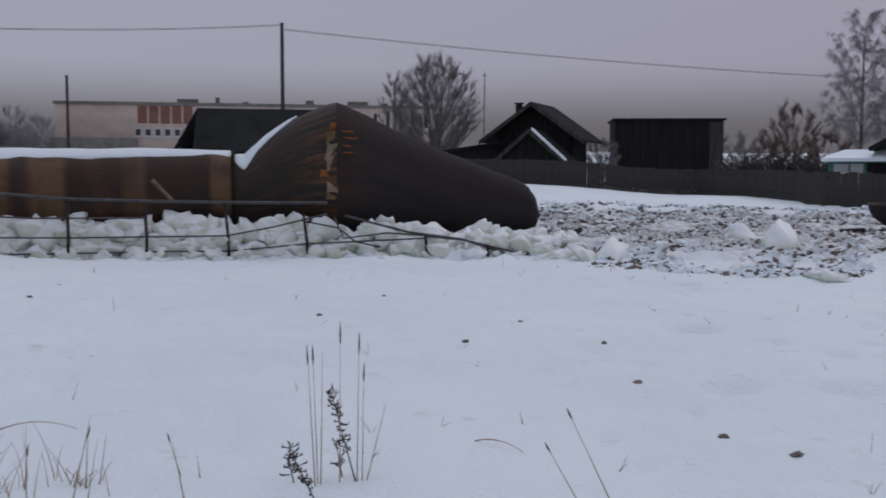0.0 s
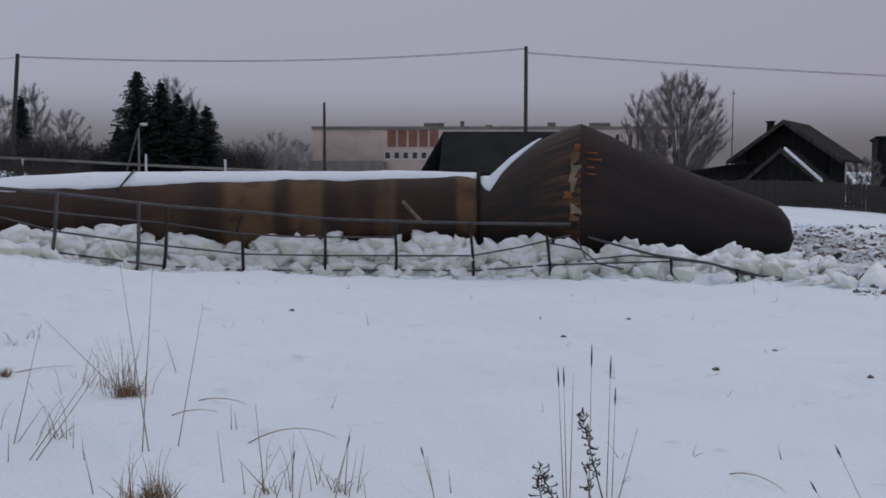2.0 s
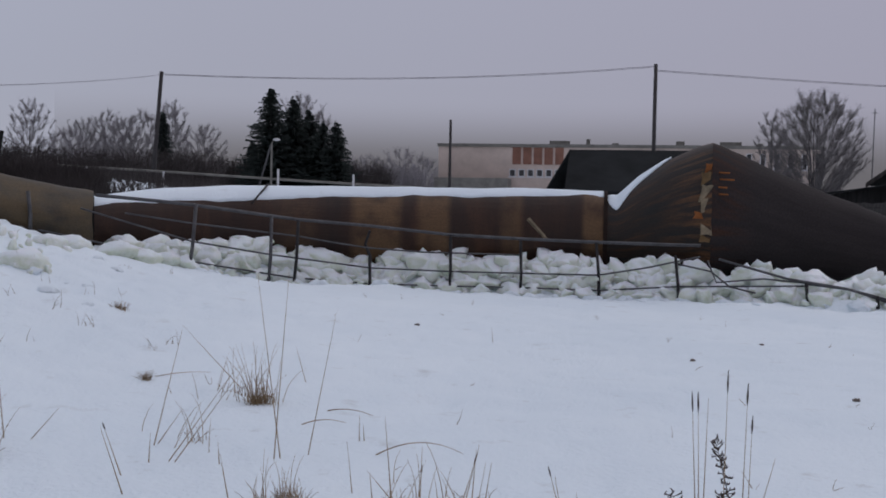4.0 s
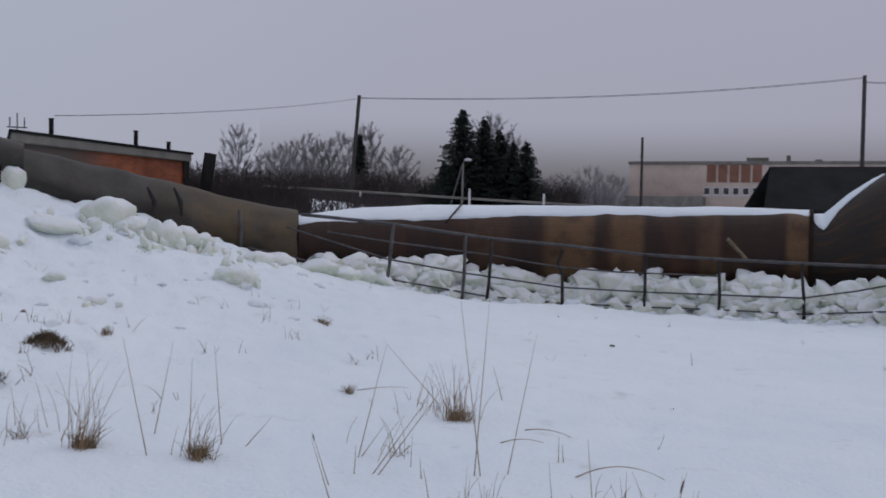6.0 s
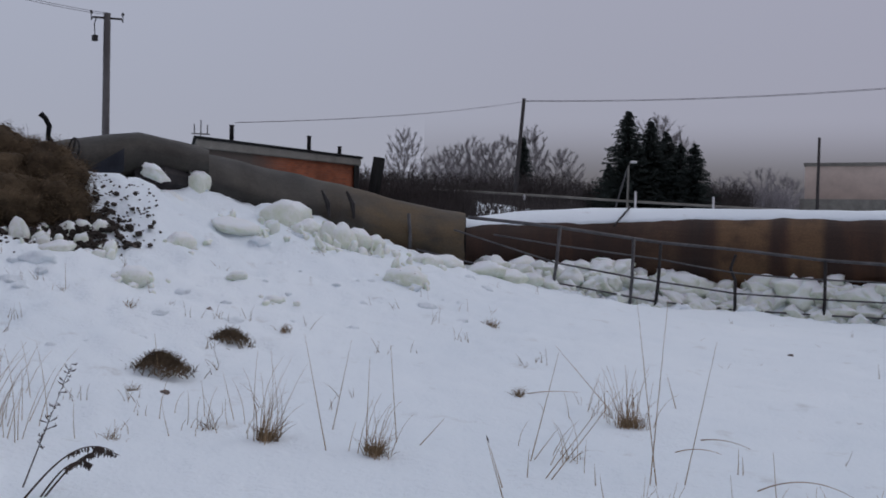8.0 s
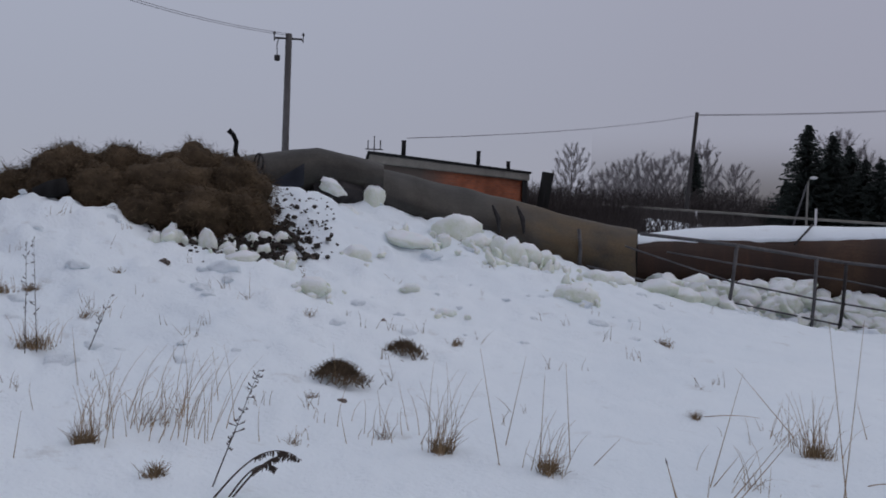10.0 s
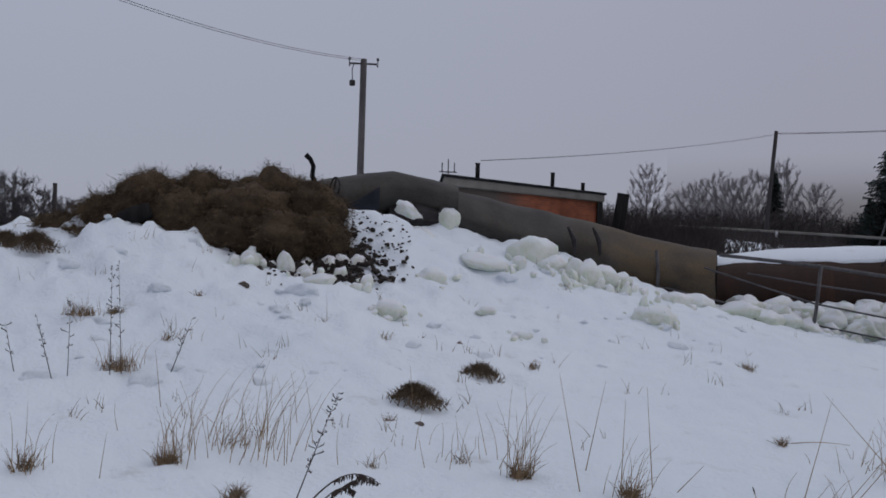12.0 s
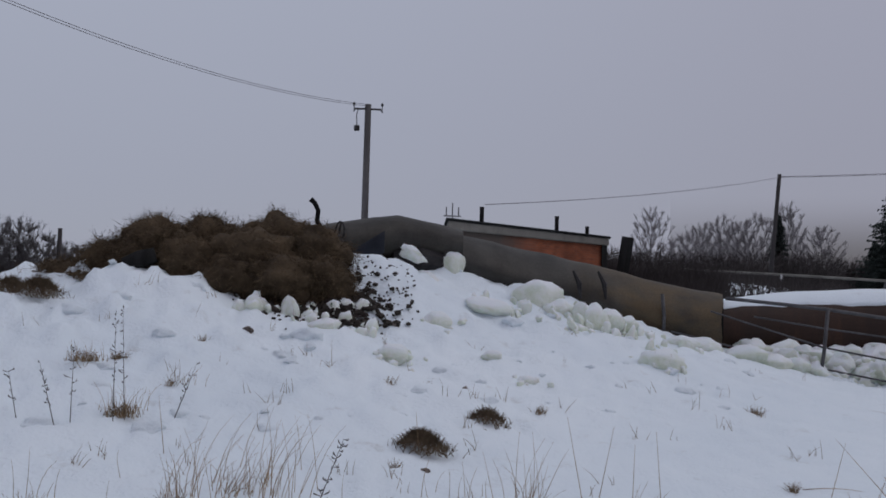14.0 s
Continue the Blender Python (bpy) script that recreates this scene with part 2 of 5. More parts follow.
DEADGRASS = plain("dead_grass", (0.22, 0.155, 0.09), 0.95, vary=0.45, scale=9)
TWIGS = plain("grey_twigs", (0.17, 0.158, 0.158), 0.95, vary=0.25, scale=1.0)
WIRE = plain("wire", (0.13, 0.12, 0.125), 0.8, vary=0.2)
DARKRUST = plain("dark_rust", (0.030, 0.020, 0.016), 0.9, vary=0.4, scale=4, spec=0.1)
REDBRUSH = plain("red_brown_twigs", (0.15, 0.11, 0.10), 0.95, vary=0.3, scale=1)
# bark with distance haze put into its base colour
HAZEBARK = plain("hazed_grey_bark", (0.105, 0.098, 0.100), 0.95, vary=0.25, scale=1.5)
BRUSH = plain("brushwood", (0.060, 0.052, 0.050), 0.95, vary=0.4, scale=0.5)


# ---- geometry tools ----
class Geo:
    """Collects vertices and faces of one mesh."""

    def __init__(self):
        self.v, self.f, self.uv = [], [], []

    def tube(self, pts, radii, sides=6, caps=True):
        pts = [Vector(p) for p in pts]
        if isinstance(radii, (int, float)):
            radii = [radii] * len(pts)
        up = Vector((0.31, 0.22, 0.92))
        start = len(self.v)
        for i, p in enumerate(pts):
            d = (pts[min(i + 1, len(pts) - 1)] - pts[max(i - 1, 0)]).normalized()
            a = d.cross(up)
            if a.length < 1e-3:
                a = d.cross(Vector((1, 0, 0)))
            a.normalize()
            b = d.cross(a)
            for k in range(sides):
                w = 2 * math.pi * k / sides
                self.v.append(p + (a * math.cos(w) + b * math.sin(w)) * radii[i])
        for i in range(len(pts) - 1):
            for k in range(sides):
                q, n = start + i * sides, (k + 1) % sides
                self.f.append((q + k, q + n, q + sides + n, q + sides + k))
        if caps and sides > 2:
            self.f.append(tuple(start + k for k in reversed(range(sides))))
            self.f.append(tuple(start + (len(pts) - 1) * sides + k for k in range(sides)))
        return self

    def box(self, size, m=None, bevel=0.0):
        sx, sy, sz = (s / 2 for s in size)
        c = min(bevel, sx * 0.9, sy * 0.9, sz * 0.9)
        start, m = len(self.v), m or Matrix()
        if c <= 0:
            for x in (-sx, sx):
                for y in (-sy, sy):
                    for z in (-sz, sz):
                        self.v.append(m @ Vector((x, y, z)))
            for f in ((0, 1, 3, 2), (4, 6, 7, 5), (0, 4, 5, 1), (2, 3, 7, 6), (0, 2, 6, 4), (1, 5, 7, 3)):
                self.f.append(tuple(start + i for i in f))
            return self
        bm = bmesh.new()
        bmesh.ops.create_cube(bm, size=1)
        bmesh.ops.scale(bm, vec=size, verts=bm.verts)
        bmesh.ops.bevel(bm, geom=bm.edges[:], offset=c, segments=1, affect="EDGES")
        bm.verts.index_update()
        self.v += [m @ v.co for v in bm.verts]
        self.f += [tuple(start + v.index for v in f.verts) for f in bm.faces]
        bm.free()
        return self

    def poly(self, pts):
        start = len(self.v)
        self.v += [Vector(p) for p in pts]
        self.f.append(tuple(range(start, start + len(pts))))
        return self

    def slab(self, pts, normal, thick):
        """A plate: a polygon and its copy thick further along normal."""
        n, start, k = Vector(normal).normalized() * thick, len(self.v), len(pts)
        self.v += [Vector(p) for p in pts] + [Vector(p) + n for p in pts]
        self.f.append(tuple(start + i for i in range(k)))
        self.f.append(tuple(start + k + i for i in reversed(range(k))))
        for i in range(k):
            j = (i + 1) % k
            self.f.append((start + j, start + i, start + k + i, start + k + j))
        return self

    def blob(self, centre, size, seed=0, rough=0.3, freq=1.2, sub=2, squash=1.0):
        bm = bmesh.new()
        bmesh.ops.create_icosphere(bm, subdivisions=sub, radius=1)
        start, off = len(self.v), Vector((seed * 7.13, seed * 3.7, seed * 1.9))
        bm.verts.index_update()
        for v in bm.verts:
            n = noise.noise(v.co * freq + off) + 0.5 * noise.noise(v.co * freq * 2.3 + off)
            p = v.co * (1 + rough * n)
            self.v.append(Vector(centre) + Vector((p.x * size[0], p.y * size[1], p.z * size[2] * squash)))
        self.f += [tuple(start + v.index for v in f.verts) for f in bm.faces]
        bm.free()
        return self

    def data(self, name, material, smooth=False):
        me = bpy.data.meshes.new(name)
        me.from_pydata([tuple(p) for p in self.v], [], self.f)
        if self.uv:
            lay = me.uv_layers.new(name="UVMap")
            idx = np.empty(len(me.loops), dtype=np.int32)
            me.loops.foreach_get("vertex_index", idx)
            lay.data.foreach_set("uv", np.array(self.uv, dtype=np.float32)[idx].ravel())
        me.materials.append(material)
        if smooth:
            me.polygons.foreach_set("use_smooth", [True] * len(me.polygons))
        me.update()
        return me


def part(name, geo, material, parent=None, label="", smooth=False):
    ob = new(name, geo.data(name, material, smooth))
    ob.parent = parent
    if label:
        tagged(ob, label)
    return ob


def thing(name, label, category, group="", at=(0, 0, 0), kind=""):
    ob = new(name)
    ob.empty_display_size = 0.1
    ob.location = at
    return tagged(ob, label, category, group, kind)


def polar(bearing, rng, z=0.0):
    """A place by its bearing (degrees to the left of +y) and range from the walker."""
    a = radians(bearing)
    return Vector((-rng * math.sin(a), rng * math.cos(a), z))


def ease(a, b, x):
    t = min(max((x - a) / (b - a), 0), 1)
    return t * t * (3 - 2 * t)


def lerp(table, x):
    """Piecewise linear table of (x, value)."""
    return float(np.interp(x, [p[0] for p in table], [p[1] for p in table]))


def fence_range(b):
    """The line of the steel fence: range by bearing."""
    return lerp([(-9, 20.6), (-2, 20.2), (7, 20.0), (25, 20.0), (30.5, 19.4), (35.3, 18.6), (43.4, 18.1)], b)


# ---- ground ----
def from_line(px, py, ax, ay, bx, by):
    dx, dy = bx - ax, by - ay
    t = min(max(((px - ax) * dx + (py - ay) * dy) / (dx * dx + dy * dy), 0), 1)
    return math.hypot(px - ax - t * dx, py - ay - t * dy)


def height(x, y):
    """The lie of the land: a flat field, the bank on one side, a slow rise behind."""
    r, b = math.hypot(x, y), math.degrees(math.atan2(-x, y))
    z = lerp([(3.0, 1.72), (9.6, 2.55)], y) * math.exp(-(from_line(x, y, -17.2, 9.6, -16.3, 3.0) / 4.5) ** 2 / 2)
    z += 2.6 * ease(28, 110, r) * ease(-3, 14, b) * (1 - ease(90, 150, b))
    z += 2.5 * math.exp(-(math.hypot(x + 31.3, y - 32.4) / 11) ** 2 / 2)
    z += 0.3 * ease(30, 60, r) * (1 - ease(-3, 14, b))
    z += 0.6 * ease(34, 58, r) * ease(-14, -4, b) * (1 - ease(10, 30, b))
    return z + 5.5 * ease(90, 260, r) * (1 - 0.5 * ease(-3, 14, b))


def snow_z(x, y):
    """The ground with its drifts, lumps and hollows."""
    r, b = math.hypot(x, y), math.degrees(math.atan2(-x, y))
    z = height(x, y)
    if r > 120:
        return z + 0.5 * noise.noise((x * 0.02, y * 0.02, 3))
    bank = math.exp(-(from_line(x, y, -17.2, 9.6, -16.3, 3.0) / 5.5) ** 2 / 2)
    rubble = ease(18.5, 20.5, r) * (1 - ease(42, 55, r)) * (1 - ease(-2, 9, b)) * ease(-60, -40, b)
    edge = math.exp(-((r - 19.4) / 0.8) ** 2) * ease(-25, -18, b) * (1 - ease(22, 34, b))
    z += 0.05 * noise.noise((x * 0.5, y * 0.5, 1)) + 0.022 * noise.noise((x * 1.9, y * 1.9, 5)) + 0.016 * noise.noise((x * 4.7, y * 4.7, 8))
    lump = noise.noise((x * 1.3, y * 1.3, 9))
    z += (0.08 * bank + 0.17 * rubble + 0.10 * edge) * (lump + 0.7 * abs(noise.noise((x * 2.9, y * 2.9, 4))))
    if -9 < b < 38 and 17 < r < 24:
        f = fence_range(b)
        span = ease(-9, -5, b) * (1 - ease(33, 38, b))
        z -= 0.13 * span * math.exp(-((r - f + 0.15) / 0.9) ** 2)
        z += 0.38 * span * ease(f + 0.05, f + 0.75, r) * (1 - ease(f + 1.6, f + 2.4, r)) * (0.75 + 0.6 * lump) * (0.5 if b < 0 else 1)
    if bank > 0.05:  # trodden, clumped snow on the bank
        n1, n2, n3 = (noise.noise((x * k, y * k, 21 + k)) for k in (1.5, 2.9, 5.2))
        z += bank * (0.24 * max(0, n1 - 0.05) + 0.20 * max(0, n2 - 0.08) + 0.12 * n3 + 0.06 * noise.noise((x * 8.5, y * 8.5, 33)) - 0.05)
        crest = math.exp(-(from_line(x, y, -13.4, 4.3, -13.3, 4.1) / 0.75) ** 2 / 2)
        z += 0.36 * crest * (1 + 0.4 * n2)
    pock = noise.noise((x * 1.1, y * 1.1, 14))
    dips = max(0, pock - 0.42) + 0.6 * max(0, noise.noise((x * 2.6, y * 2.6, 17)) - 0.45)
    return z - 0.20 * dips * (1 + 1.6 * (1 - ease(-14, -6, b))) * (1 - ease(16, 20, r))


def build_ground():
    angles = [a for a in np.arange(-32, 90, 0.36)] + [a for a in np.arange(90, 328, 7)]
    rings = [0.4, 1.2, 2.0] + list(np.arange(2.6, 30, 0.13))
    while rings[-1] < 3200:
        rings.append(rings[-1] + max(0.2, (rings[-1] - 26) * 0.07))
    g, n = Geo(), len(angles)
    g.v.append(Vector((0, 0, snow_z(0, 0))))
    for r in rings:
        for a in angles:
            p = polar(a, r)
            g.v.append((p.x, p.y, snow_z(p.x, p.y)))
    for k in range(n):
        g.f.append((0, 1 + k, 1 + (k + 1) % n)[::-1])
    for i in range(len(rings) - 1):
        q = 1 + i * n
        for k in range(n):
            j = (k + 1) % n
            g.f.append((q + k, q + n + k, q + n + j, q + j)[::-1])
    ob = part("ground", g, GROUND_SNOW, smooth=True)
    return tagged(ob, "trampled white snow field rising to a bank", "ground", kind="structure")


build_ground()


def on_ground(bearing, rng, lift=0.0):
    p = polar(bearing, rng)
    p.z = snow_z(p.x, p.y) + lift
    return p


def build_far_ridge():
    """Wooded ridge far behind the village; its fog haze is painted as a glow."""
    g = Geo()
    for k in range(61):
        a = -48 + k * 1.5
        top = 125 + 10 * noise.noise((a * 0.05, 0, 2))
        for h in (-5, top):
            g.v.append(polar(a, 900, h))
    for k in range(60):
        g.f.append((2 * k, 2 * k + 2, 2 * k + 3, 2 * k + 1))
    m = bpy.data.materials.new("fog_glow_ridge")
    m.use_nodes = True
    nt = m.node_tree
    nt.nodes.clear()
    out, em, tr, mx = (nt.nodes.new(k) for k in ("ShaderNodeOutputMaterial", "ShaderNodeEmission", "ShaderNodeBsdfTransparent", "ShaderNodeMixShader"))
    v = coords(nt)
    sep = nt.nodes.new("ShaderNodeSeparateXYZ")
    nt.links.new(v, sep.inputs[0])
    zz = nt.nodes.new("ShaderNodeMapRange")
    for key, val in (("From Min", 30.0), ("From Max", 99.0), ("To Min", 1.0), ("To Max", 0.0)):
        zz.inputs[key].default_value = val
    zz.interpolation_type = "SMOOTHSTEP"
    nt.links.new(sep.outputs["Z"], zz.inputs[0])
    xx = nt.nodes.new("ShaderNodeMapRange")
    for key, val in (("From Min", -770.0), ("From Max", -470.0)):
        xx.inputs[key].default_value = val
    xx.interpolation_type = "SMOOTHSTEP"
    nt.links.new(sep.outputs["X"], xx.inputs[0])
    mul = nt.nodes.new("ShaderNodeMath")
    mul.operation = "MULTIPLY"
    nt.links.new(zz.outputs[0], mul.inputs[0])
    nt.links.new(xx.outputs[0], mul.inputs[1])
    # flat grey glow, thinned upwards and to the left, paints the haze
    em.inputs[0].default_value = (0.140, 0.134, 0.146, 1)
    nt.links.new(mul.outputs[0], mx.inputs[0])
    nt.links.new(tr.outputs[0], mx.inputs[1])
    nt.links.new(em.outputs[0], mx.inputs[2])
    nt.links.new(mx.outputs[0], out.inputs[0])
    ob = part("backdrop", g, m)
    tagged(ob, "dim wooded ridge with winter fog painted as a fading glow", "hills", kind="structure")


build_far_ridge()
# ---- the fallen water tower ----
def loft(stations, turn_steps=40, dent=0.03, seed=1, closed_end=False, step=0.22):
    """A shell through stations (bearing, range, z_bottom, z_top, half depth, squareness); rings stand upright across the path."""
    g = Geo()
    cols = list(zip(*stations))
    centre = [polar(b, r, (lo + hi) / 2) for b, r, lo, hi, _, _ in stations]
    dist = [0.0]
    for i in range(1, len(centre)):
        dist.append(dist[-1] + (centre[i] - centre[i - 1]).length)
    count = max(4, int(dist[-1] / step))
    us = sorted(set([round(dist[-1] * i / count, 4) for i in range(count + 1)]))
    rings = []
    for u in us:
        c = Vector([float(np.interp(u, dist, [p[k] for p in centre])) for k in range(3)])
        hh = float(np.interp(u, dist, [(s[3] - s[2]) / 2 for s in stations]))
        dd, sq = float(np.interp(u, dist, cols[4])), float(np.interp(u, dist, cols[5]))
        rings.append((u, c, hh, dd, sq))
    for i, (u, c, hh, dd, sq) in enumerate(rings):
        side = Vector((c.x, c.y, 0)).normalized()
        for k in range(turn_steps + 1):
            w = 2 * math.pi * (k % turn_steps) / turn_steps
            cs, sn = math.cos(w), math.sin(w)
            e = 2.0 / sq
            p = c + side * (dd * math.copysign(abs(cs) ** e, cs)) + Vector((0, 0, hh * math.copysign(abs(sn) ** e, sn)))
            n = noise.noise(p * 0.9 + Vector((seed, 0, 0))) + 0.5 * noise.noise(p * 2.1 + Vector((0, seed, 0)))
            p = p + (p - c).normalized() * dent * n
            g.v.append(p)
            g.uv.append((u, k / turn_steps * 2 * math.pi * 0.9))
    m = turn_steps + 1
    for i in range(len(rings) - 1):
        for k in range(turn_steps):
            q = i * m + k
            g.f.append((q, q + 1, q + m + 1, q + m))
    if closed_end:
        start = len(g.v)
        g.v.append(rings[-1][1] + (rings[-1][1] - rings[-2][1]).normalized() * 0.12)
        g.uv.append((rings[-1][0] + 0.3, 0))
        for k in range(turn_steps):
            g.f.append(((len(rings) - 1) * m + k, (len(rings) - 1) * m + k + 1, start))
    return g


tower = thing("water_tower", "fallen rusty steel water tower buckled and lying in ice", "water tower")

LOWER = [  # buckle to flange: bearing, range, bottom, top, half depth, squareness
    (40.6, 20.2, 0.55, 1.75, 0.95, 2.2), (37.5, 20.5, 0.50, 1.87, 0.95, 2.1), (33.0, 20.9, 0.42, 1.98, 0.92, 2.0),
    (27.0, 21.3, 0.36, 2.02, 0.88, 2.0), (20.0, 21.7, 0.34, 2.04, 0.86, 2.0), (11.95, 22.2, 0.34, 2.09, 0.86, 2.0)]
part("column_lower", loft(LOWER, dent=0.025, seed=3), COLUMN, tower, "dark brown rusted column with worn paint", True)
CONE_ST = [
    (11.95, 22.2, 0.40, 2.04, 0.84, 2.0), (11.2, 22.2, 0.42, 2.00, 0.84, 2.0), (10.0, 22.2, 0.38, 2.42, 1.05, 2.0),
    (8.2, 22.2, 0.40, 2.86, 1.25, 2.1), (6.6, 22.2, 0.38, 3.12, 1.30, 2.3), (6.05, 22.2, 0.36, 3.18, 1.32, 2.5)]
part("cone", loft(CONE_ST, dent=0.05, seed=5, step=0.12), CONE, tower, "crumpled rust-streaked cone of the tank", True)
TANK_ST = [
    (6.05, 22.2, 0.36, 3.18, 1.32, 2.5), (5.2, 22.4, 0.34, 3.05, 1.30, 2.3), (3.2, 22.8, 0.30, 2.68, 1.25, 2.1), (1.1, 23.2, 0.26, 2.31, 1.15, 2.0),
    (-1.2, 23.6, 0.24, 1.96, 1.05, 2.0), (-3.3, 24.0, 0.24, 1.62, 0.95, 2.1), (-4.4, 24.2, 0.24, 1.42, 0.88, 2.3), (-5.0, 24.3, 0.26, 1.26, 0.80, 2.4), (-5.3, 24.3, 0.30, 1.04, 0.66, 2.4)]
part("tank", loft(TANK_ST, dent=0.05, seed=8, closed_end=True), TANK, tower, "crushed dark brown tank shell", True)
UPPER = [
    (40.32, 19.3, 0.62, 1.84, 0.78, 2.1), (42.72, 19.0, 0.78, 2.00, 0.80, 1.7), (48.53, 18.5, 1.20, 2.40, 0.82, 1.45), (52.81, 18.0, 1.55, 2.66, 0.80, 1.45), (55.86, 17.6, 1.90, 2.82, 0.68, 1.9)]
part("column_upper", loft(UPPER, dent=0.055, seed=11, step=0.14), OLIVE, tower, "olive-grey dented column section", True)
TOP_ST = [
    (54.80, 17.6, 2.30, 2.80, 0.60, 2.4), (56.50, 17.5, 2.30, 2.94, 0.62, 2.3), (58.60, 17.3, 2.32, 3.04, 0.60, 2.3), (60.50, 17.1, 2.20, 2.94, 0.60, 2.2), (63.00, 16.9, 2.00, 2.78, 0.60, 2.2)]
part("column_base", loft(TOP_ST, dent=0.05, seed=14), FOOT, tower, "folded grey-brown foot of the column", True)


def ring_on(stations, where, wide, grow, name, material, label):
    """A hoop round a shell at one bearing."""
    st = sorted(stations)
    vals = [lerp([(s[0], s[k]) for s in st], where) for k in range(1, 6)]
    a, b = (where + wide, *vals), (where - wide, *vals)
    a = (a[0], a[1], a[2] - grow, a[3] + grow, a[4] + grow, a[5])
    b = (b[0], b[1], b[2] - grow, b[3] + grow, b[4] + grow, b[5])
    part(name, loft([a, b], dent=0.0, step=0.5), material, tower, label, True)


ring_on(LOWER[:-1] + [(11.5,) + LOWER[-1][1:]], 11.82, 0.10, 0.025, "flange", DARKRUST, "dark rusted joint ring")
# added black hoop paints the shaded gap where the column buckled
ring_on(UPPER, 40.45, 0.16, 0.0, "gap_hoop", RUBBER_GAP, "black hoop standing for the dark gap at the buckle")


def snow_cap(stations, arcs, thick, name, label, seed):
    """Snow lying on the upper part of a shell; arcs: (bearing, half angle of cover in degrees)."""
    g = Geo()
    b0, b1 = stations[0][0], stations[-1][0]
    st = sorted(stations)
    arcs = sorted(arcs)
    n, m = 90, 17
    for i in range(n + 1):
        b = b0 + (b1 - b0) * i / n
        rng, lo, hi, dd, sq = (lerp([(s[0], s[k]) for s in st], b) for k in range(1, 6))
        cover = radians(lerp(arcs, b)) * (1 + 0.10 * noise.noise((b * 0.9, seed, 0)))
        c = polar(b, rng, (lo + hi) / 2)
        side = polar(b, 1)
        for k in range(m):
            w = cover * (2 * k / (m - 1) - 1)
            t = thick * (1 - abs(2 * k / (m - 1) - 1) ** 4) * (1 + 0.25 * noise.noise((b * 0.5, w * 2, seed))) * min(1, 6 * min(i, n - i) / n + 0.2) + 0.008
            e = 2 / sq
            sn, cs = math.sin(w), math.cos(w)
            p = c + side * ((dd + t) * math.copysign(abs(sn) ** e, sn)) + Vector((0, 0, ((hi - lo) / 2 + t) * abs(cs) ** e))
            g.v.append(p)
    for i in range(n):
        for k in range(m - 1):
            q = i * m + k
            g.f.append((q, q + m, q + m + 1, q + 1))
    ob = part(name, g, SNOW, None, "", True)
    sol = ob.modifiers.new("thickness", "SOLIDIFY")
    sol.thickness = 0.03
    tagged(ob, label, "snow")
    return ob


snow_cap(LOWER, [(12, 30), (20, 33), (27, 37), (33, 47), (40.6, 44)], 0.075, "snow_layer", "white snow lying along the fallen column", 2)
snow_cap([(12.0,) + CONE_ST[1][1:]] + CONE_ST[1:4] + [(8.3,) + CONE_ST[3][1:]], [(8.3, 9), (9.5, 23), (10.5, 34), (11.2, 52), (12.0, 34)], 0.035, "snow_drift", "snow drifted in the fold of the cone", 6)

# torn plates along the crease between cone and tank
rt = random.Random(4)
for i, (z, b, w, h, mat) in enumerate(((2.58, 6.30, 0.14, 0.20, ORANGE_RUST), (2.34, 6.42, 0.20, 0.30, OCHRE), (2.08, 6.38, 0.24, 0.30, PALE), (1.84, 6.42, 0.22, 0.26, PALE), (1.62, 6.62, 0.30, 0.12, ORANGE_RUST), (1.42, 6.38, 0.26, 0.32, PALE), (1.20, 6.42, 0.24, 0.22, OCHRE))):
    depth = 1.31 * (1 - abs((z - 1.77) / 1.42) ** 2.4) ** 0.417
    c = polar(b, 22.2 - depth + 0.01, z)
    m = Matrix.Translation(c) @ pose(0, 0, 0, 26 * (z - 1.8), 4 * (-1) ** i, b + 12)
    ring = [(-1, -1), (0.1, -0.85), (1, -1), (0.95, 0.1), (1, 1), (-0.1, 0.8), (-0.9, 1.0), (-0.75, 0.1)]
    pts = [m @ Vector((x * w / 2 * rt.uniform(0.8, 1.1), 0, y * h * 0.62 * rt.uniform(0.9, 1.1))) for x, y in ring]
    part("torn_plate", Geo().slab(pts, m.to_3x3() @ Vector((0, -1, 0)), 0.02), mat, tower, "torn edge with pale and rust-coloured paint")
for i, (z, b, w) in enumerate(((2.50, 5.55, 0.34), (2.36, 5.4, 0.42), (2.20, 5.6, 0.28), (2.06, 5.55, 0.30))):
    depth = 1.33 * (1 - abs((z - 1.75) / 1.42) ** 2.4) ** 0.42
    c = polar(b, 22.3 - depth - 0.015, z)
    part("rust_strip", Geo().box((w, 0.03, 0.035), Matrix.Translation(c) @ pose(0, 0, 0, -10, 3, b - 26), 0.01), ORANGE_RUST, tower)
for b, r in ((48.3, 17.66), (46.9, 17.8)):
    part("dent_rib", Geo().tube([polar(b + 0.25, r, 2.2), polar(b - 0.1, r - 0.03, 1.98), polar(b - 0.2, r - 0.03, 1.72)], [0.02, 0.05, 0.02], 6), DARKSTEEL, tower)
part("strap", Geo().tube([polar(31.0, 21.0, 2.10), polar(31.3, 20.3, 1.96), polar(31.9, 20.12, 1.70)], 0.022, 6), DARKSTEEL, tower, "thin dark strap over the column")
stick = Geo().tube([polar(16.2, 20.80, 1.49), polar(15.15, 20.75, 1.08)], [0.045, 0.04], 6)
part("splint", stick, PALE, tower, "pale slat hanging on the column")
# dark tube put in for the shade inside the torn hole
inner = Geo().tube([polar(55.4, 17.2, 2.22), polar(57.3, 17.0, 2.28), polar(58.8, 16.9, 2.28)], [0.20, 0.26, 0.18], 10)
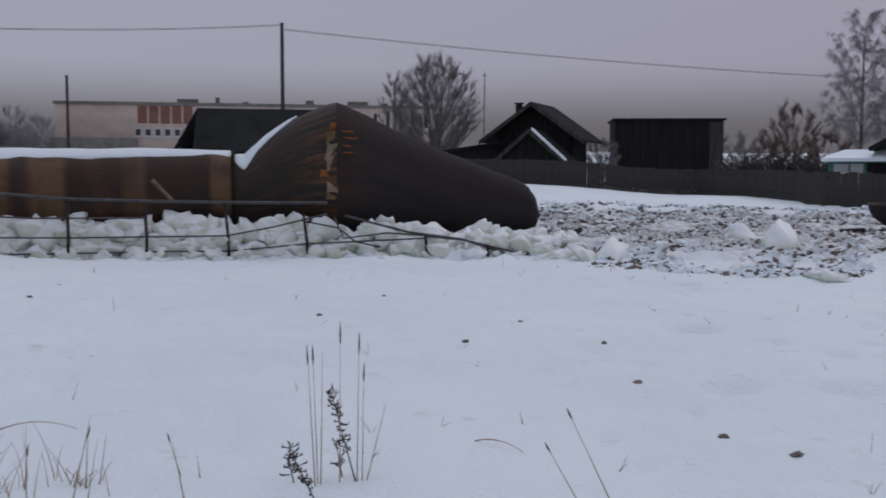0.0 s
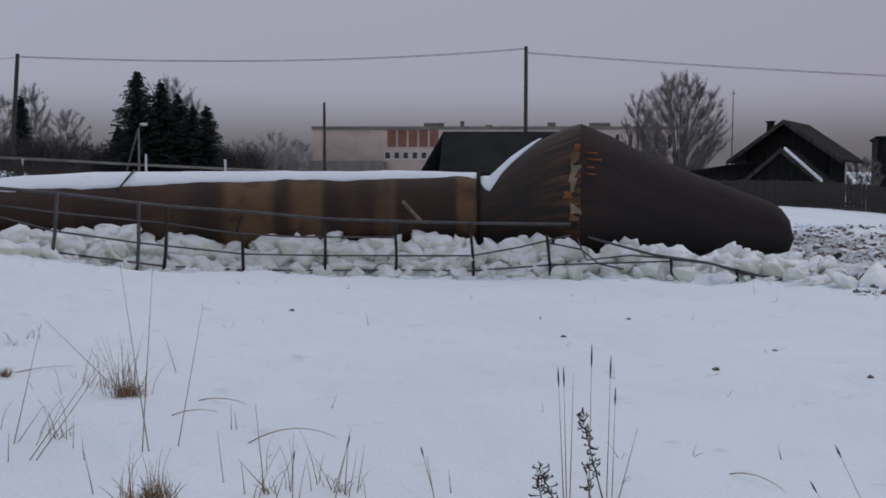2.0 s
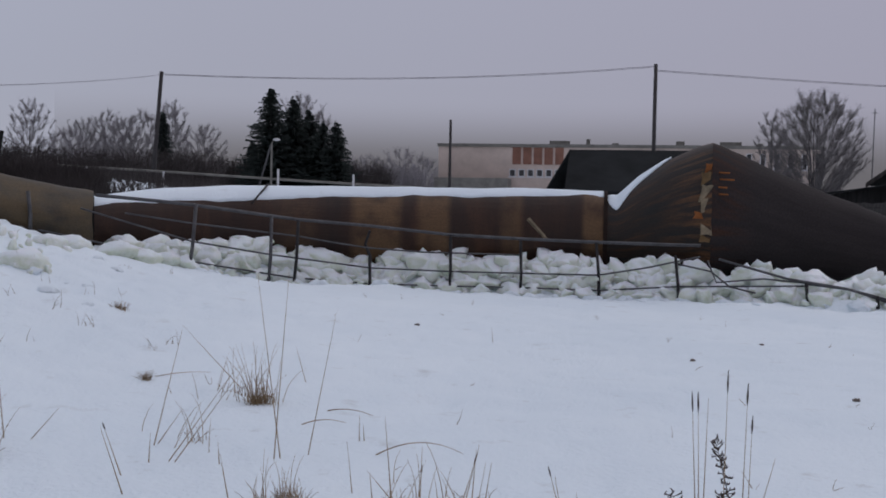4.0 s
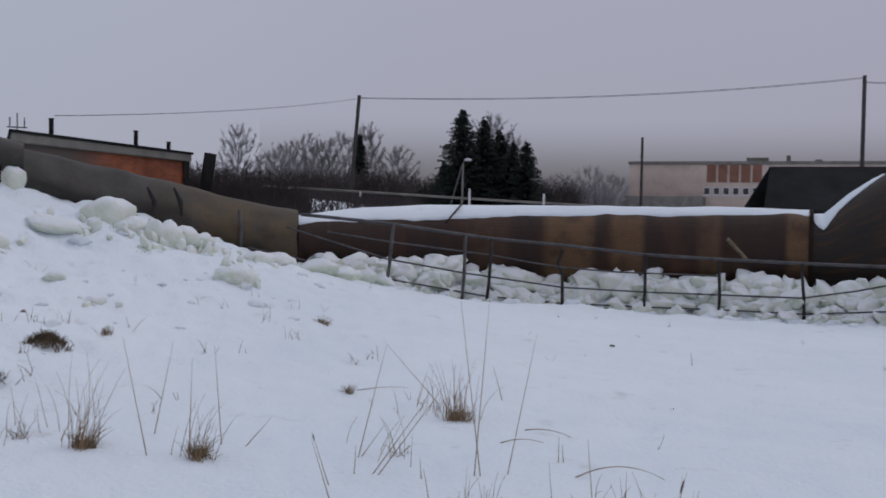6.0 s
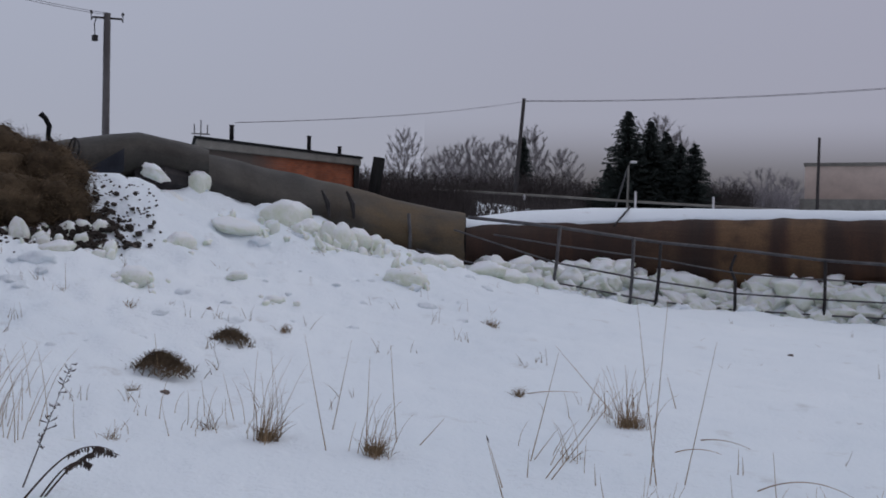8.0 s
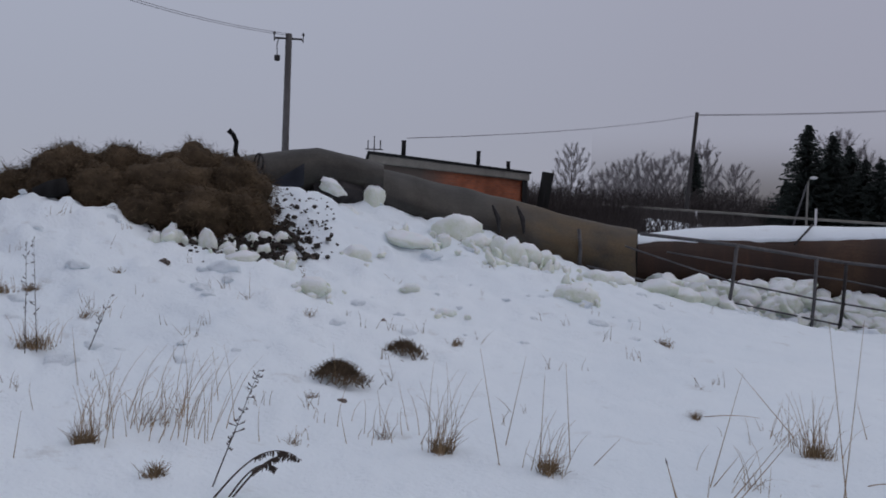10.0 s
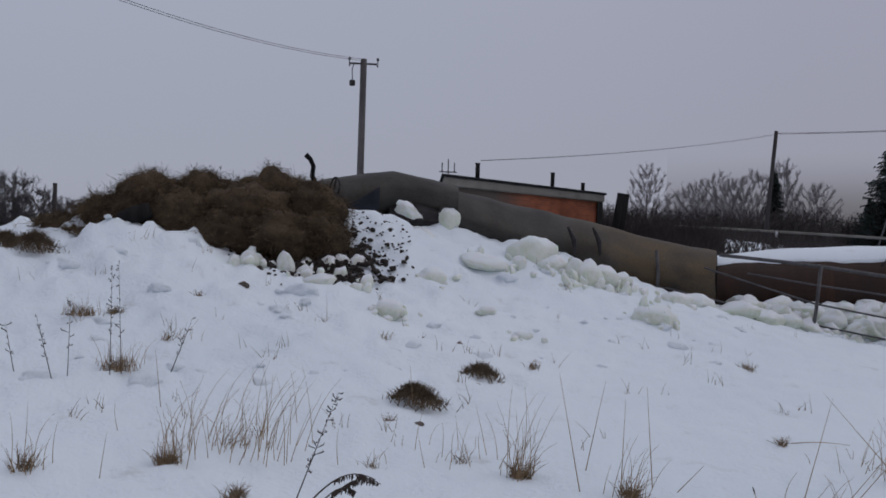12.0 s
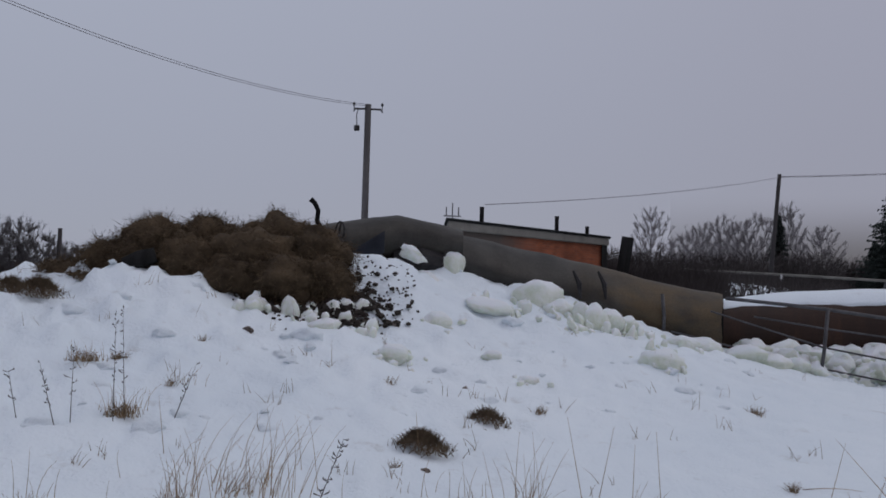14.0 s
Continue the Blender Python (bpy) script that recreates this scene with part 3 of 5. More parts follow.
part("tear_dark", inner, DARKSTEEL, tower, "dark filling standing for the shaded tear at the fold")
# ---- the steel pipe fence round the tower ----
fence = thing("fence", "bent grey steel pipe fence half sunk in ice", "fence")


def fence_pt(b, elev, nearer=0.0):
    r = fence_range(b) - nearer
    return polar(b, r, EYE + r * math.tan(radians(elev)))


POSTS = [  # bearing and elevation of foot, of head
    (43.50, -1.2, 43.60, 0.45), (35.45, -4.0, 34.95, -0.15), (31.00, -4.5, 30.80, -0.70), (29.60, -4.6, 29.30, -0.92), (25.18, -5.05, 25.25, -1.42), (20.70, -5.1, 20.62, -1.65),
    (16.60, -5.0, 16.62, -1.80), (12.10, -5.05, 12.33, -1.86), (7.69, -5.1, 7.95, -2.45), (0.93, -5.2, 1.00, -3.75), (-2.55, -5.2, -2.55, -4.25)]
for fb, fe, hb, he in POSTS:
    foot, head = fence_pt(fb, fe), fence_pt(hb, he)
    foot.z -= 0.25
    mid = (foot + head) / 2 + Vector((0.02, 0.01, 0))
    if abs(fb - 25.18) < 0.1:
        pts = [foot, foot.lerp(head, 0.68), foot.lerp(head, 0.82) + Vector((-0.10, 0, 0)), head]
    else:
        pts = [foot, mid, head]
    part("post", Geo().tube(pts, 0.032, 8), DARKSTEEL if fb < 30 else GALV, fence, smooth=True)
RAILS = [
    ("top_rail", 0.034, [(40.20, 0.30), (37.10, 0.05), (34.95, -0.15), (30.80, -0.68), (29.30, -0.86), (25.20, -1.15), (20.62, -1.58), (16.62, -1.73), (12.40, -1.83), (6.60, -1.88)]),
    ("rail", 0.018, [(38.70, -0.65), (35.20, -1.15), (30.80, -1.64), (29.30, -1.80), (27.20, -2.15), (25.20, -2.42), (22.20, -2.60), (16.60, -2.66)]),
    ("rail", 0.018, [(41.00, -0.42), (35.20, -2.15), (30.90, -2.85), (25.20, -3.55), (20.60, -3.68), (16.60, -3.70), (12.20, -3.70), (9.50, -3.2), (6.60, -2.5)]),
    ("rail", 0.018, [(43.10, -1.6), (40.10, -2.25), (35.40, -3.25), (29.60, -4.15), (25.20, -4.45), (20.60, -4.52), (16.60, -4.52), (12.10, -4.56), (7.80, -4.2), (3.00, -4.0), (0.90, -3.9)])]
FALLEN = [
    ("fallen_rail", 0.026, [(5.60, -2.6), (2.00, -3.55), (-1.0, -3.95), (-3.5, -4.55), (-7.4, -5.1)]),
    ("fallen_rail", 0.022, [(0.90, -3.8), (-1.2, -4.0), (-2.5, -4.4), (-4.2, -4.95)]),
    ("fallen_rail", 0.018, [(8.00, -2.9), (6.00, -3.3), (5.00, -4.1), (3.60, -4.4)]),
    ("fallen_rail", 0.018, [(6.20, -2.7), (5.70, -3.9), (3.20, -3.6), (0.90, -3.75)]),
    ("fallen_rail", 0.020, [(-0.9, -5.2), (-2.5, -5.05), (-3.3, -5.35)])]
for name, rad, line in RAILS + FALLEN:
    part(name, Geo().tube([fence_pt(b, e, -0.03) for b, e in line], rad, 6), GALV, fence, smooth=True)
# ---- buildings behind ----


class Front:
    """A facade frame: along from a to b, outwards towards the walker, up."""

    def __init__(self, a, b):
        self.a, self.b = Vector((a.x, a.y, 0)), Vector((b.x, b.y, 0))
        self.u = (self.b - self.a).normalized()
        self.n = Vector((self.u.y, -self.u.x, 0))
        if self.n.dot(self.a) > 0:
            self.n = -self.n
        self.long = (self.b - self.a).length

    def at(self, s, z, out=0.0):
        return self.a + self.u * s + self.n * out + Vector((0, 0, z))

    def m(self, s, z, out=0.0):
        r = Matrix((self.u, self.n, Vector((0, 0, 1)))).transposed().to_4x4()
        return Matrix.Translation(self.at(s, z, out)) @ r

    def box(self, g, s0, s1, z0, z1, o0, o1, bevel=0.0):
        return g.box((s1 - s0, o1 - o0, z1 - z0), self.m((s0 + s1) / 2, (z0 + z1) / 2, (o0 + o1) / 2), bevel)


def window_in(f, s0, s1, z0, z1, parent, out=0.0):
    """A window let into a front: frame, two panes and a sill."""
    w = part("window", f.box(Geo(), s0, s1, z0, z1, out, out + 0.03), GLASS, parent)
    g = Geo()
    t = (s1 - s0) * 0.14
    for x0, x1, y0, y1 in ((s0, s0 + t, z0, z1), (s1 - t, s1, z0, z1), (s0 + t, s1 - t, z0, z0 + t), (s0 + t, s1 - t, z1 - t, z1)):
        f.box(g, x0, x1, y0, y1, out + 0.03, out + 0.07)
    part("frame", g, WHITE, w, "pale window frame")
    m = (s0 + s1) / 2
    for x0, x1 in ((s0 + t, m - t / 2), (m + t / 2, s1 - t)):
        part("pane", f.box(Geo(), x0, x1, z0 + t, z1 - t, out + 0.03, out + 0.045), GLASS, w)
    part("sill", f.box(Geo(), s0 - t, s1 + t, z0 - t, z0, out + 0.0, out + 0.10), WHITE, w)
    return w


# brick pump house
fr = Front(polar(55.2, 29.5), polar(46.0, 36.3))
fr.n = -polar(56.0, 1)
pump = thing("pump_house", "low red brick pump house with grey concrete eaves", "building")
g = Geo()
fr.box(g, 0.15, fr.long - 0.15, 0.8, 3.64, -4.5, 0)
g.uv = [((Vector(v) - fr.a).dot(fr.u), v[2]) for v in g.v]
part("wall", g, BRICK, pump, "stained red brick wall")
part("fascia", fr.box(Geo(), 0, fr.long, 3.64, 3.90, -4.8, 0.18, 0.03), CONCRETE, pump, "grey concrete fascia")
part("roof", fr.box(Geo(), -0.1, fr.long + 0.1, 3.90, 3.97, -5.0, 0.26, 0.02), ROOFING, pump)
part("corner_pillar", fr.box(Geo(), fr.long - 0.42, fr.long - 0.1, 1.0, 3.64, 0.0, 0.12), BLACKWOOD, pump)
for s, h in ((1.64, 0.60), (5.71, 0.62), (7.59, 0.40)):
    c = fr.at(s, 3.95, -1.2)
    part("vent_pipe", Geo().tube([c, c + Vector((0, 0, h * 0.9)), c + Vector((0, 0, h))], [0.07, 0.07, 0.085], 10), DARKSTEEL, pump, smooth=True)
stub = thing("leaning_post", "dark square concrete post leaning beside pump house", "post")
c = polar(45.45, 34, 1.3)
part("shaft", Geo().tube([c, c + Vector((0.14, 0.05, 1.3)), c + Vector((0.32, 0.1, 2.52))], 0.20, 4), BLACKWOOD, stub)

# long cream school
fr = Front(polar(21.1, 130), polar(0.2, 131))
school = thing("school", "long cream panel school with flat roof", "building")
part("wall", fr.box(Geo(), 0, fr.long, 2, 9.55, -12, 0), CREAM, school)
part("parapet", fr.box(Geo(), -0.15, fr.long + 0.15, 9.55, 9.95, -12.2, 0.15), CONCRETE, school, "grey roof edge")
for i in range(5):
    s = 9.6 + i * 1.36
    part("red_panel", fr.box(Geo(), s, s + 1.08, 7.35, 9.5, 0.0, 0.10), REDPANEL, school)
for i in range(7):
    s = 9.2 + i * 1.16
    window_in(fr, s, s + 0.86, 5.75, 6.75, school)
for i in range(9):
    s = 33.6 + i * 1.65
    window_in(fr, s, s + 0.7, 7.0, 9.0, school)
part("annex", fr.box(Geo(), 0.3, 9.5, 2, 5.4, 0.05, 5.0), CONCRETE, school, "low grey annex")
for s, w, h in ((14.2, 2.6, 0.55), (18.9, 0.5, 0.8), (22.2, 0.8, 0.3), (30.2, 1.0, 0.6), (35.6, 2.6, 0.55), (40.1, 0.7, 0.4)):
    part("roof_vent", fr.box(Geo(), s, s + w, 9.95, 9.95 + h, -2.5, -1.5, 0.04), CONCRETE, school)

# building with the dark sloping roof
fr = Front(polar(14.05, 44), polar(5.2, 45.5))
barn = thing("dark_roofed_house", "low house with steep dark roof", "building")
part("wall", fr.box(Geo(), 0.4, fr.long - 0.4, -0.2, 2.5, -7, -0.3), GREYWOOD, barn)
g = Geo()
g.slab([fr.at(0, 2.4, 0.2), fr.at(fr.long, 2.4, 0.2), fr.at(fr.long - 0.1, 4.46, -3.6), fr.at(0.75, 4.40, -3.6)], (0, 0, 1), 0.12)
g.slab([fr.at(0.75, 4.40, -3.6), fr.at(fr.long - 0.1, 4.46, -3.6), fr.at(fr.long, 2.4, -7.4), fr.at(0, 2.4, -7.4)], (0, 0, 1), 0.12)
part("roof", g, ROOFING, barn, "dark roofing felt")

# wooden gabled house
def gabled(name, label, left, right, depth, z0, eave, peak, wall_mat, over=0.35):
    f = Front(left, right)
    h = thing(name, label, "house")
    g = Geo()
    half = f.long / 2
    g.slab([f.at(0, z0), f.at(f.long, z0), f.at(f.long, eave), f.at(half, peak - 0.15), f.at(0, eave)], -f.n, 0.2)
    g.slab([f.at(0, z0, -depth), f.at(f.long, z0, -depth), f.at(f.long, eave, -depth), f.at(half, peak - 0.15, -depth), f.at(0, eave, -depth)], f.n, 0.2)
    f.box(g, 0, 0.2, z0, eave, -depth, 0)
    f.box(g, f.long - 0.2, f.long, z0, eave, -depth, 0)
    part("wall", g, wall_mat, h)
    slope = (peak - eave) / half
    for side in (0, 1):
        s_e, s_p = (-over if side == 0 else f.long + over), half
        ze = eave - slope * over
        g = Geo().slab([f.at(s_e, ze, over), f.at(s_p, peak, over), f.at(s_p, peak, -depth - over), f.at(s_e, ze, -depth - over)], (0, 0, 1), 0.14)
        part("roof", g, ROOFING, h)
        g = Geo().slab([f.at(s_e, ze - 0.16, over + 0.01), f.at(s_p, peak - 0.16, over + 0.01), f.at(s_p, peak + 0.14, over + 0.01), f.at(s_e, ze + 0.14, over + 0.01)], f.n, 0.06)
        part("bargeboard", g, GREYWOOD, h, "weathered grey bargeboard")
    return h, f


house, fr = gabled("wooden_house", "dark weathered wooden house with gable and chimney", polar(-3.1, 68.6), polar(-7.35, 67.2), 4.2, -0.2, 4.25, 6.10, BLACKWOOD, 1.0)
part("chimney", fr.box(Geo(), 1.12, 1.52, 4.4, 6.20, -0.9, -0.5, 0.03), BLACKWOOD, house, "sooty brick chimney")
part("chimney_cap", fr.box(Geo(), 1.06, 1.58, 6.20, 6.28, -0.96, -0.44), BLACKWOOD, house)
for s in (0.9, 3.4):
    window_in(fr, s, s + 0.8, 1.5, 2.6, house, 0.01)
porch, fp = gabled("porch", "grey wooden lean-to with snow on its roof edge", polar(-3.1, 63.6), polar(-6.8, 62.6), 3.6, 0.2, 2.35, 4.15, BLACKWOOD, 0.3)
g = Geo().slab([fp.at(fp.long / 2 + 0.2, 4.18, 0.4), fp.at(fp.long + 0.25, 2.25, 0.4), fp.at(fp.long + 0.25, 2.25, 0.0), fp.at(fp.long / 2 + 0.2, 4.18, 0.0)], (0, 0, 1), 0.16)
part("snow_strip", g, SNOW, porch, "white snow on the roof edge")

# low outhouse beside the wooden house
fo = Front(polar(-0.2, 64), polar(-3.3, 64.5))
outhouse = thing("outhouse", "low dark boarded outhouse with sloping roof", "shed")
part("wall", Geo().slab([fo.at(0.1, 0.2), fo.at(fo.long - 0.1, 0.2), fo.at(fo.long - 0.1, 3.42), fo.at(0.1, 2.88)], -fo.n, 3.0), BLACKWOOD, outhouse)
part("roof", Geo().slab([fo.at(-0.2, 2.85, 0.3), fo.at(fo.long + 0.2, 3.45, 0.3), fo.at(fo.long + 0.2, 3.45, -3.3), fo.at(-0.2, 2.85, -3.3)], (0, 0, 1), 0.12), ROOFING, outhouse)
# dark shed
fr = Front(polar(-9.7, 74), polar(-15.6, 75))
shed = thing("dark_shed", "large black boarded shed with flat roof", "shed")
part("wall", fr.box(Geo(), 0, fr.long, -0.2, 5.3, -5, 0), BLACKWOOD, shed)
part("roof", fr.box(Geo(), -0.15, fr.long + 0.15, 5.3, 5.45, -5.2, 0.2), ROOFING, shed)
part("side_boards", fr.box(Geo(), fr.long * 0.87, fr.long - 0.02, -0.2, 5.2, 0.055, 0.085), GREYWOOD, shed, "lighter brown-grey boards")
for i in range(12):
    s = fr.long * (i + 0.5) / 14
    part("batten", fr.box(Geo(), s - 0.04, s + 0.04, 0, 5.28, 0.0, 0.05), BLACKWOOD, shed)

# white and teal porch house at the edge
fr = Front(polar(-20.9, 47), polar(-27.5, 46))
cot = thing("teal_cottage", "white and teal cottage with snow on porch roof", "house")
part("wall", fr.box(Geo(), 0.1, fr.long, -0.2, 2.1, -5, 0), TEAL, cot)
part("white_panel", fr.box(Geo(), 0.35, 0.95, 1.1, 2.0, 0, 0.04), WHITE, cot)
part("white_panel", fr.box(Geo(), 1.05, 1.55, 1.1, 2.0, 0, 0.04), WHITE, cot)
part("lower_wall", fr.box(Geo(), 1.7, fr.long, -0.2, 2.05, 0, 0.05), BLACKWOOD, cot)
g = Geo().slab([fr.at(-0.1, 2.1, 0.4), fr.at(3.2, 2.1, 0.4), fr.at(3.2, 2.5, -1.6), fr.at(0.4, 2.5, -1.6)], (0, 0, 1), 0.15)
part("snow_roof", g, SNOW, cot, "snow-covered porch roof")
g = Geo().slab([fr.at(1.8, 2.55, 0.3), fr.at(6, 4.9, 0.3), fr.at(6, 4.9, -6), fr.at(1.8, 2.55, -6)], (0, 0, 1), 0.15)
part("roof", g, ROOFING, cot)
# ---- ice, rubble, wreckage ----
rnd = random.Random(7)


def ice_geo(seed, sub=3, near=0.55, rough=0.45):
    g = Geo().blob((0, 0, 0), (1, 0.85, 0.8), seed, rough, 1.5, sub)
    r = random.Random(seed)
    for _ in range(5):  # broken faces
        n = Vector((r.uniform(-1, 1), r.uniform(-1, 1), r.uniform(-0.7, 1))).normalized()
        d = r.uniform(near, near + 0.35)
        g.v = [Vector(v) - n * max(0, Vector(v).dot(n) - d) for v in g.v]
    g.v = [Vector(v) * (1 + 0.12 * noise.noise(Vector(v) * 3.2 + Vector((seed, 0, 0)))) for v in g.v]
    return g


ICE_SHAPES = [ice_geo(s).data("ice_block", ICE, True) for s in range(1, 11)]
ICE_SHAPES += [Geo().blob((0, 0, 0), (1, 0.9, 0.9), s, 0.3, 1.3, 3).data("ice_block", ICE, True) for s in range(61, 65)]
ICE_SHAPES_SMALL = [ice_geo(s, 2, 0.42, 0.6) for s in range(11, 17)]
SNOW_LUMPS = []
for s in range(20, 25):
    SNOW_LUMPS.append(Geo().blob((0, 0, 0), (1, 0.9, 0.7), s, 0.42, 1.5, 3).data("snow_lump", SNOW, True))


def ice_block(p, size, shape=None, turn=None, tilt=35):
    ob = new("ice_block", ICE_SHAPES[rnd.randrange(10) if shape is None else shape])
    ob.matrix_basis = Matrix.Translation(p) @ pose(0, 0, 0, rnd.uniform(-tilt, tilt), rnd.uniform(-tilt, tilt), rnd.uniform(0, 360) if turn is None else turn) @ Matrix.Diagonal((size[0], size[1], size[2], 1))
    return tagged(ob, "broken greenish-white ice block heaped by the fallen tower", "ice block", "ice blocks round the tower")


BITS = Geo()


def ice_bit(p, size):
    """Smaller ice, joined into one heap."""
    me = ICE_SHAPES_SMALL[rnd.randrange(6)]
    m = Matrix.Translation(p) @ pose(0, 0, 0, rnd.uniform(-35, 35), rnd.uniform(-35, 35), rnd.uniform(0, 360)) @ Matrix.Diagonal((size[0], size[1], size[2], 1))
    start = len(BITS.v)
    BITS.v += [m @ Vector(v) for v in me.v]
    BITS.f += [tuple(start + i for i in face) for face in me.f]


def snow_lump(p, size):
    ob = new("snow_lump", SNOW_LUMPS[rnd.randrange(5)])
    ob.matrix_basis = Matrix.Translation(p) @ pose(0, 0, 0, 0, 0, rnd.uniform(0, 360)) @ Matrix.Diagonal((size, size, size * 0.8, 1))
    return tagged(ob, "rounded lump of crusted snow on the field", "snow lump", "snow lumps")


b = -7.5
while b < 39.0:  # the heap between fence and shell
    f = fence_range(b)
    low = ease(40, 30, b) if b > 30 else (0.55 if b < 0 else 1.0)
    low = 1 - ease(30, 39, b) * 0.6 if b > 30 else low
    for row in range(5):
        r = f + 0.10 + row * 0.22 + rnd.uniform(-0.08, 0.1)
        bb = b + rnd.uniform(-0.3, 0.3)
        p = on_ground(bb, r)
        s = rnd.uniform(0.10, 0.27) * (0.9 if row == 0 else 1.1) * (0.75 + 0.25 * low)
        p.z += s * rnd.uniform(0.1, 0.4) + 0.03 * row * low
        dims = (s * rnd.uniform(1.0, 1.9), s * rnd.uniform(0.8, 1.2), s * rnd.uniform(0.7, 1.2))
        if row < 3 and s > 0.13:
            ice_block(p, dims)
        else:
            ice_bit(p, dims)
    b += rnd.uniform(0.50, 0.85)
for bb, r, s, z in ((-1.9, 21.6, 0.30, 0.45), (6.6, 20.9, 0.30, 0.42), (9.8, 20.8, 0.34, 0.42), (8.6, 21.0, 0.32, 0.45), (22.0, 20.6, 0.34, 0.36), (14.8, 21.0, 0.32, 0.42), (17.5, 20.8, 0.3, 0.38)):
    ice_block(on_ground(bb, r, z - 0.3), (s * 1.4, s, s))
# lumps in front of the fence foot
for _ in range(90):
    bb = rnd.uniform(-12, 36)
    snow_lump(on_ground(bb, fence_range(bb) - abs(rnd.gauss(0.1, 0.45)), -0.02), rnd.uniform(0.08, 0.20))
# ice on the bank: bearing, range, half width, half height
BANK_ICE = ((59.0, 12.6, 0.26, 0.18), (53.4, 13.1, 0.17, 0.09), (51.5, 12.5, 0.15, 0.08), (43.8, 14.7, 0.38, 0.22), (47.4, 16.1, 0.30, 0.32), (48.1, 16.1, 0.22, 0.30),
            (46.6, 16.4, 0.30, 0.22), (50.6, 16.6, 0.44, 0.36), (53.4, 15.4, 0.46, 0.16), (49.4, 16.3, 0.32, 0.24), (60.6, 14.3, 0.17, 0.26), (61.6, 14.3, 0.16, 0.18), (64.6, 13.8, 0.15, 0.24))
TOE_ICE = ((66.6, 13.7, 0.15, 0.18), (55.4, 17.0, 0.24, 0.30), (62.8, 13.2, 0.26, 0.10), (56.4, 14.3, 0.26, 0.18), (42.6, 16.8, 0.30, 0.20), (41.4, 17.4, 0.35, 0.18), (57.0, 16.3, 0.32, 0.20),
           (45.6, 16.6, 0.26, 0.20), (63.4, 13.7, 0.13, 0.11), (67.4, 13.7, 0.11, 0.15), (39.2, 17.6, 0.42, 0.2), (37.8, 17.9, 0.40, 0.18), (36.6, 18.3, 0.30, 0.16), (62.2, 14.2, 0.12, 0.13))
for bb, r, w, h in BANK_ICE + TOE_ICE:
    ice_block(on_ground(bb, r, h * 0.12), (w * 0.85, w * 0.7, h), turn=bb + rnd.uniform(-20, 20), tilt=10, shape=rnd.randrange(10, 14))
for _ in range(120):
    bb, r = rnd.gauss(47.6, 2.0), rnd.gauss(16.2, 0.4)
    s = rnd.uniform(0.03, 0.11)
    ice_bit(on_ground(bb, r, s * 0.3), (s, s * 0.7, s * rnd.uniform(0.8, 2.2)))
for _ in range(60):
    bb, r = rnd.uniform(60, 67.5), rnd.gauss(13.9, 0.25)
    s = rnd.uniform(0.03, 0.13)
    ice_bit(on_ground(bb, r, s * 0.1), (s, s * 0.7, s * rnd.uniform(0.8, 1.6)))
for _ in range(120):
    bb, r = rnd.uniform(38, 79), rnd.uniform(8.5, 17)
    s = 0.04 + 0.16 * rnd.random() ** 2
    p = on_ground(bb, r, -0.3 * s)
    if p.z > 0.4:
        snow_lump(p, s)
for cb, cr, n in ((59.0, 12.6, 26), (51.6, 12.5, 8), (43.8, 14.7, 22), (56.4, 14.3, 12)):
    for _ in range(n):  # crumbled ice in small heaps
        s = rnd.uniform(0.02, 0.09)
        ice_bit(on_ground(cb + rnd.gauss(0, 0.7), cr + rnd.gauss(0, 0.16), s * 0.05), (s, s * 0.7, s * rnd.uniform(0.7, 1.5)))
for bb, r, s in ((-9.6, 19.2, 0.42), (-8.2, 19.0, 0.34), (-16.3, 17.3, 0.20), (-16.9, 18.2, 0.22), (-21.6, 16.2, 0.22), (-20.7, 16.6, 0.18), (-13.2, 19.5, 0.24), (-18.6, 23.0, 0.6), (-17.0, 24.5, 0.5), (-16.2, 25.5, 0.4), (-12.4, 21.5, 0.3), (-5.8, 19.4, 0.3), (-7.0, 20.3, 0.3)):
    ice_block(on_ground(bb, r, s * 0.15), (s * 1.25, s * 0.8, s * 0.55))


def chunk(g, p, size, r):
    m = Matrix.Translation(p) @ pose(0, 0, 0, r.uniform(-40, 40), r.uniform(-40, 40), r.uniform(0, 360))
    start = len(g.v)
    for x in (-1, 1):
        for y in (-1, 1):
            for z in (-1, 1):
                g.v.append(m @ Vector((x * size[0] * r.uniform(0.5, 1.1), y * size[1] * r.uniform(0.5, 1.1), z * size[2] * r.uniform(0.5, 1.1))))
    for f in ((0, 1, 3, 2), (4, 6, 7, 5), (0, 4, 5, 1), (2, 3, 7, 6), (0, 2, 6, 4), (1, 5, 7, 3)):
        g.f.append(tuple(start + i for i in f))


tagged(part("ice_bits", BITS, ICE, smooth=True), "small broken ice heaped between the larger blocks", "ice", kind="stuff")
HEAP = polar(60.1, 15.6)


def on_heap(bearing, rng, lift=0.0):
    """The ground with the snow heap before the tower's foot."""
    p = on_ground(bearing, rng, lift)
    p.z += 0.48 * math.exp(-((p.x - HEAP.x) ** 2 + (p.y - HEAP.y) ** 2) / (2 * 0.72 ** 2))
    return p


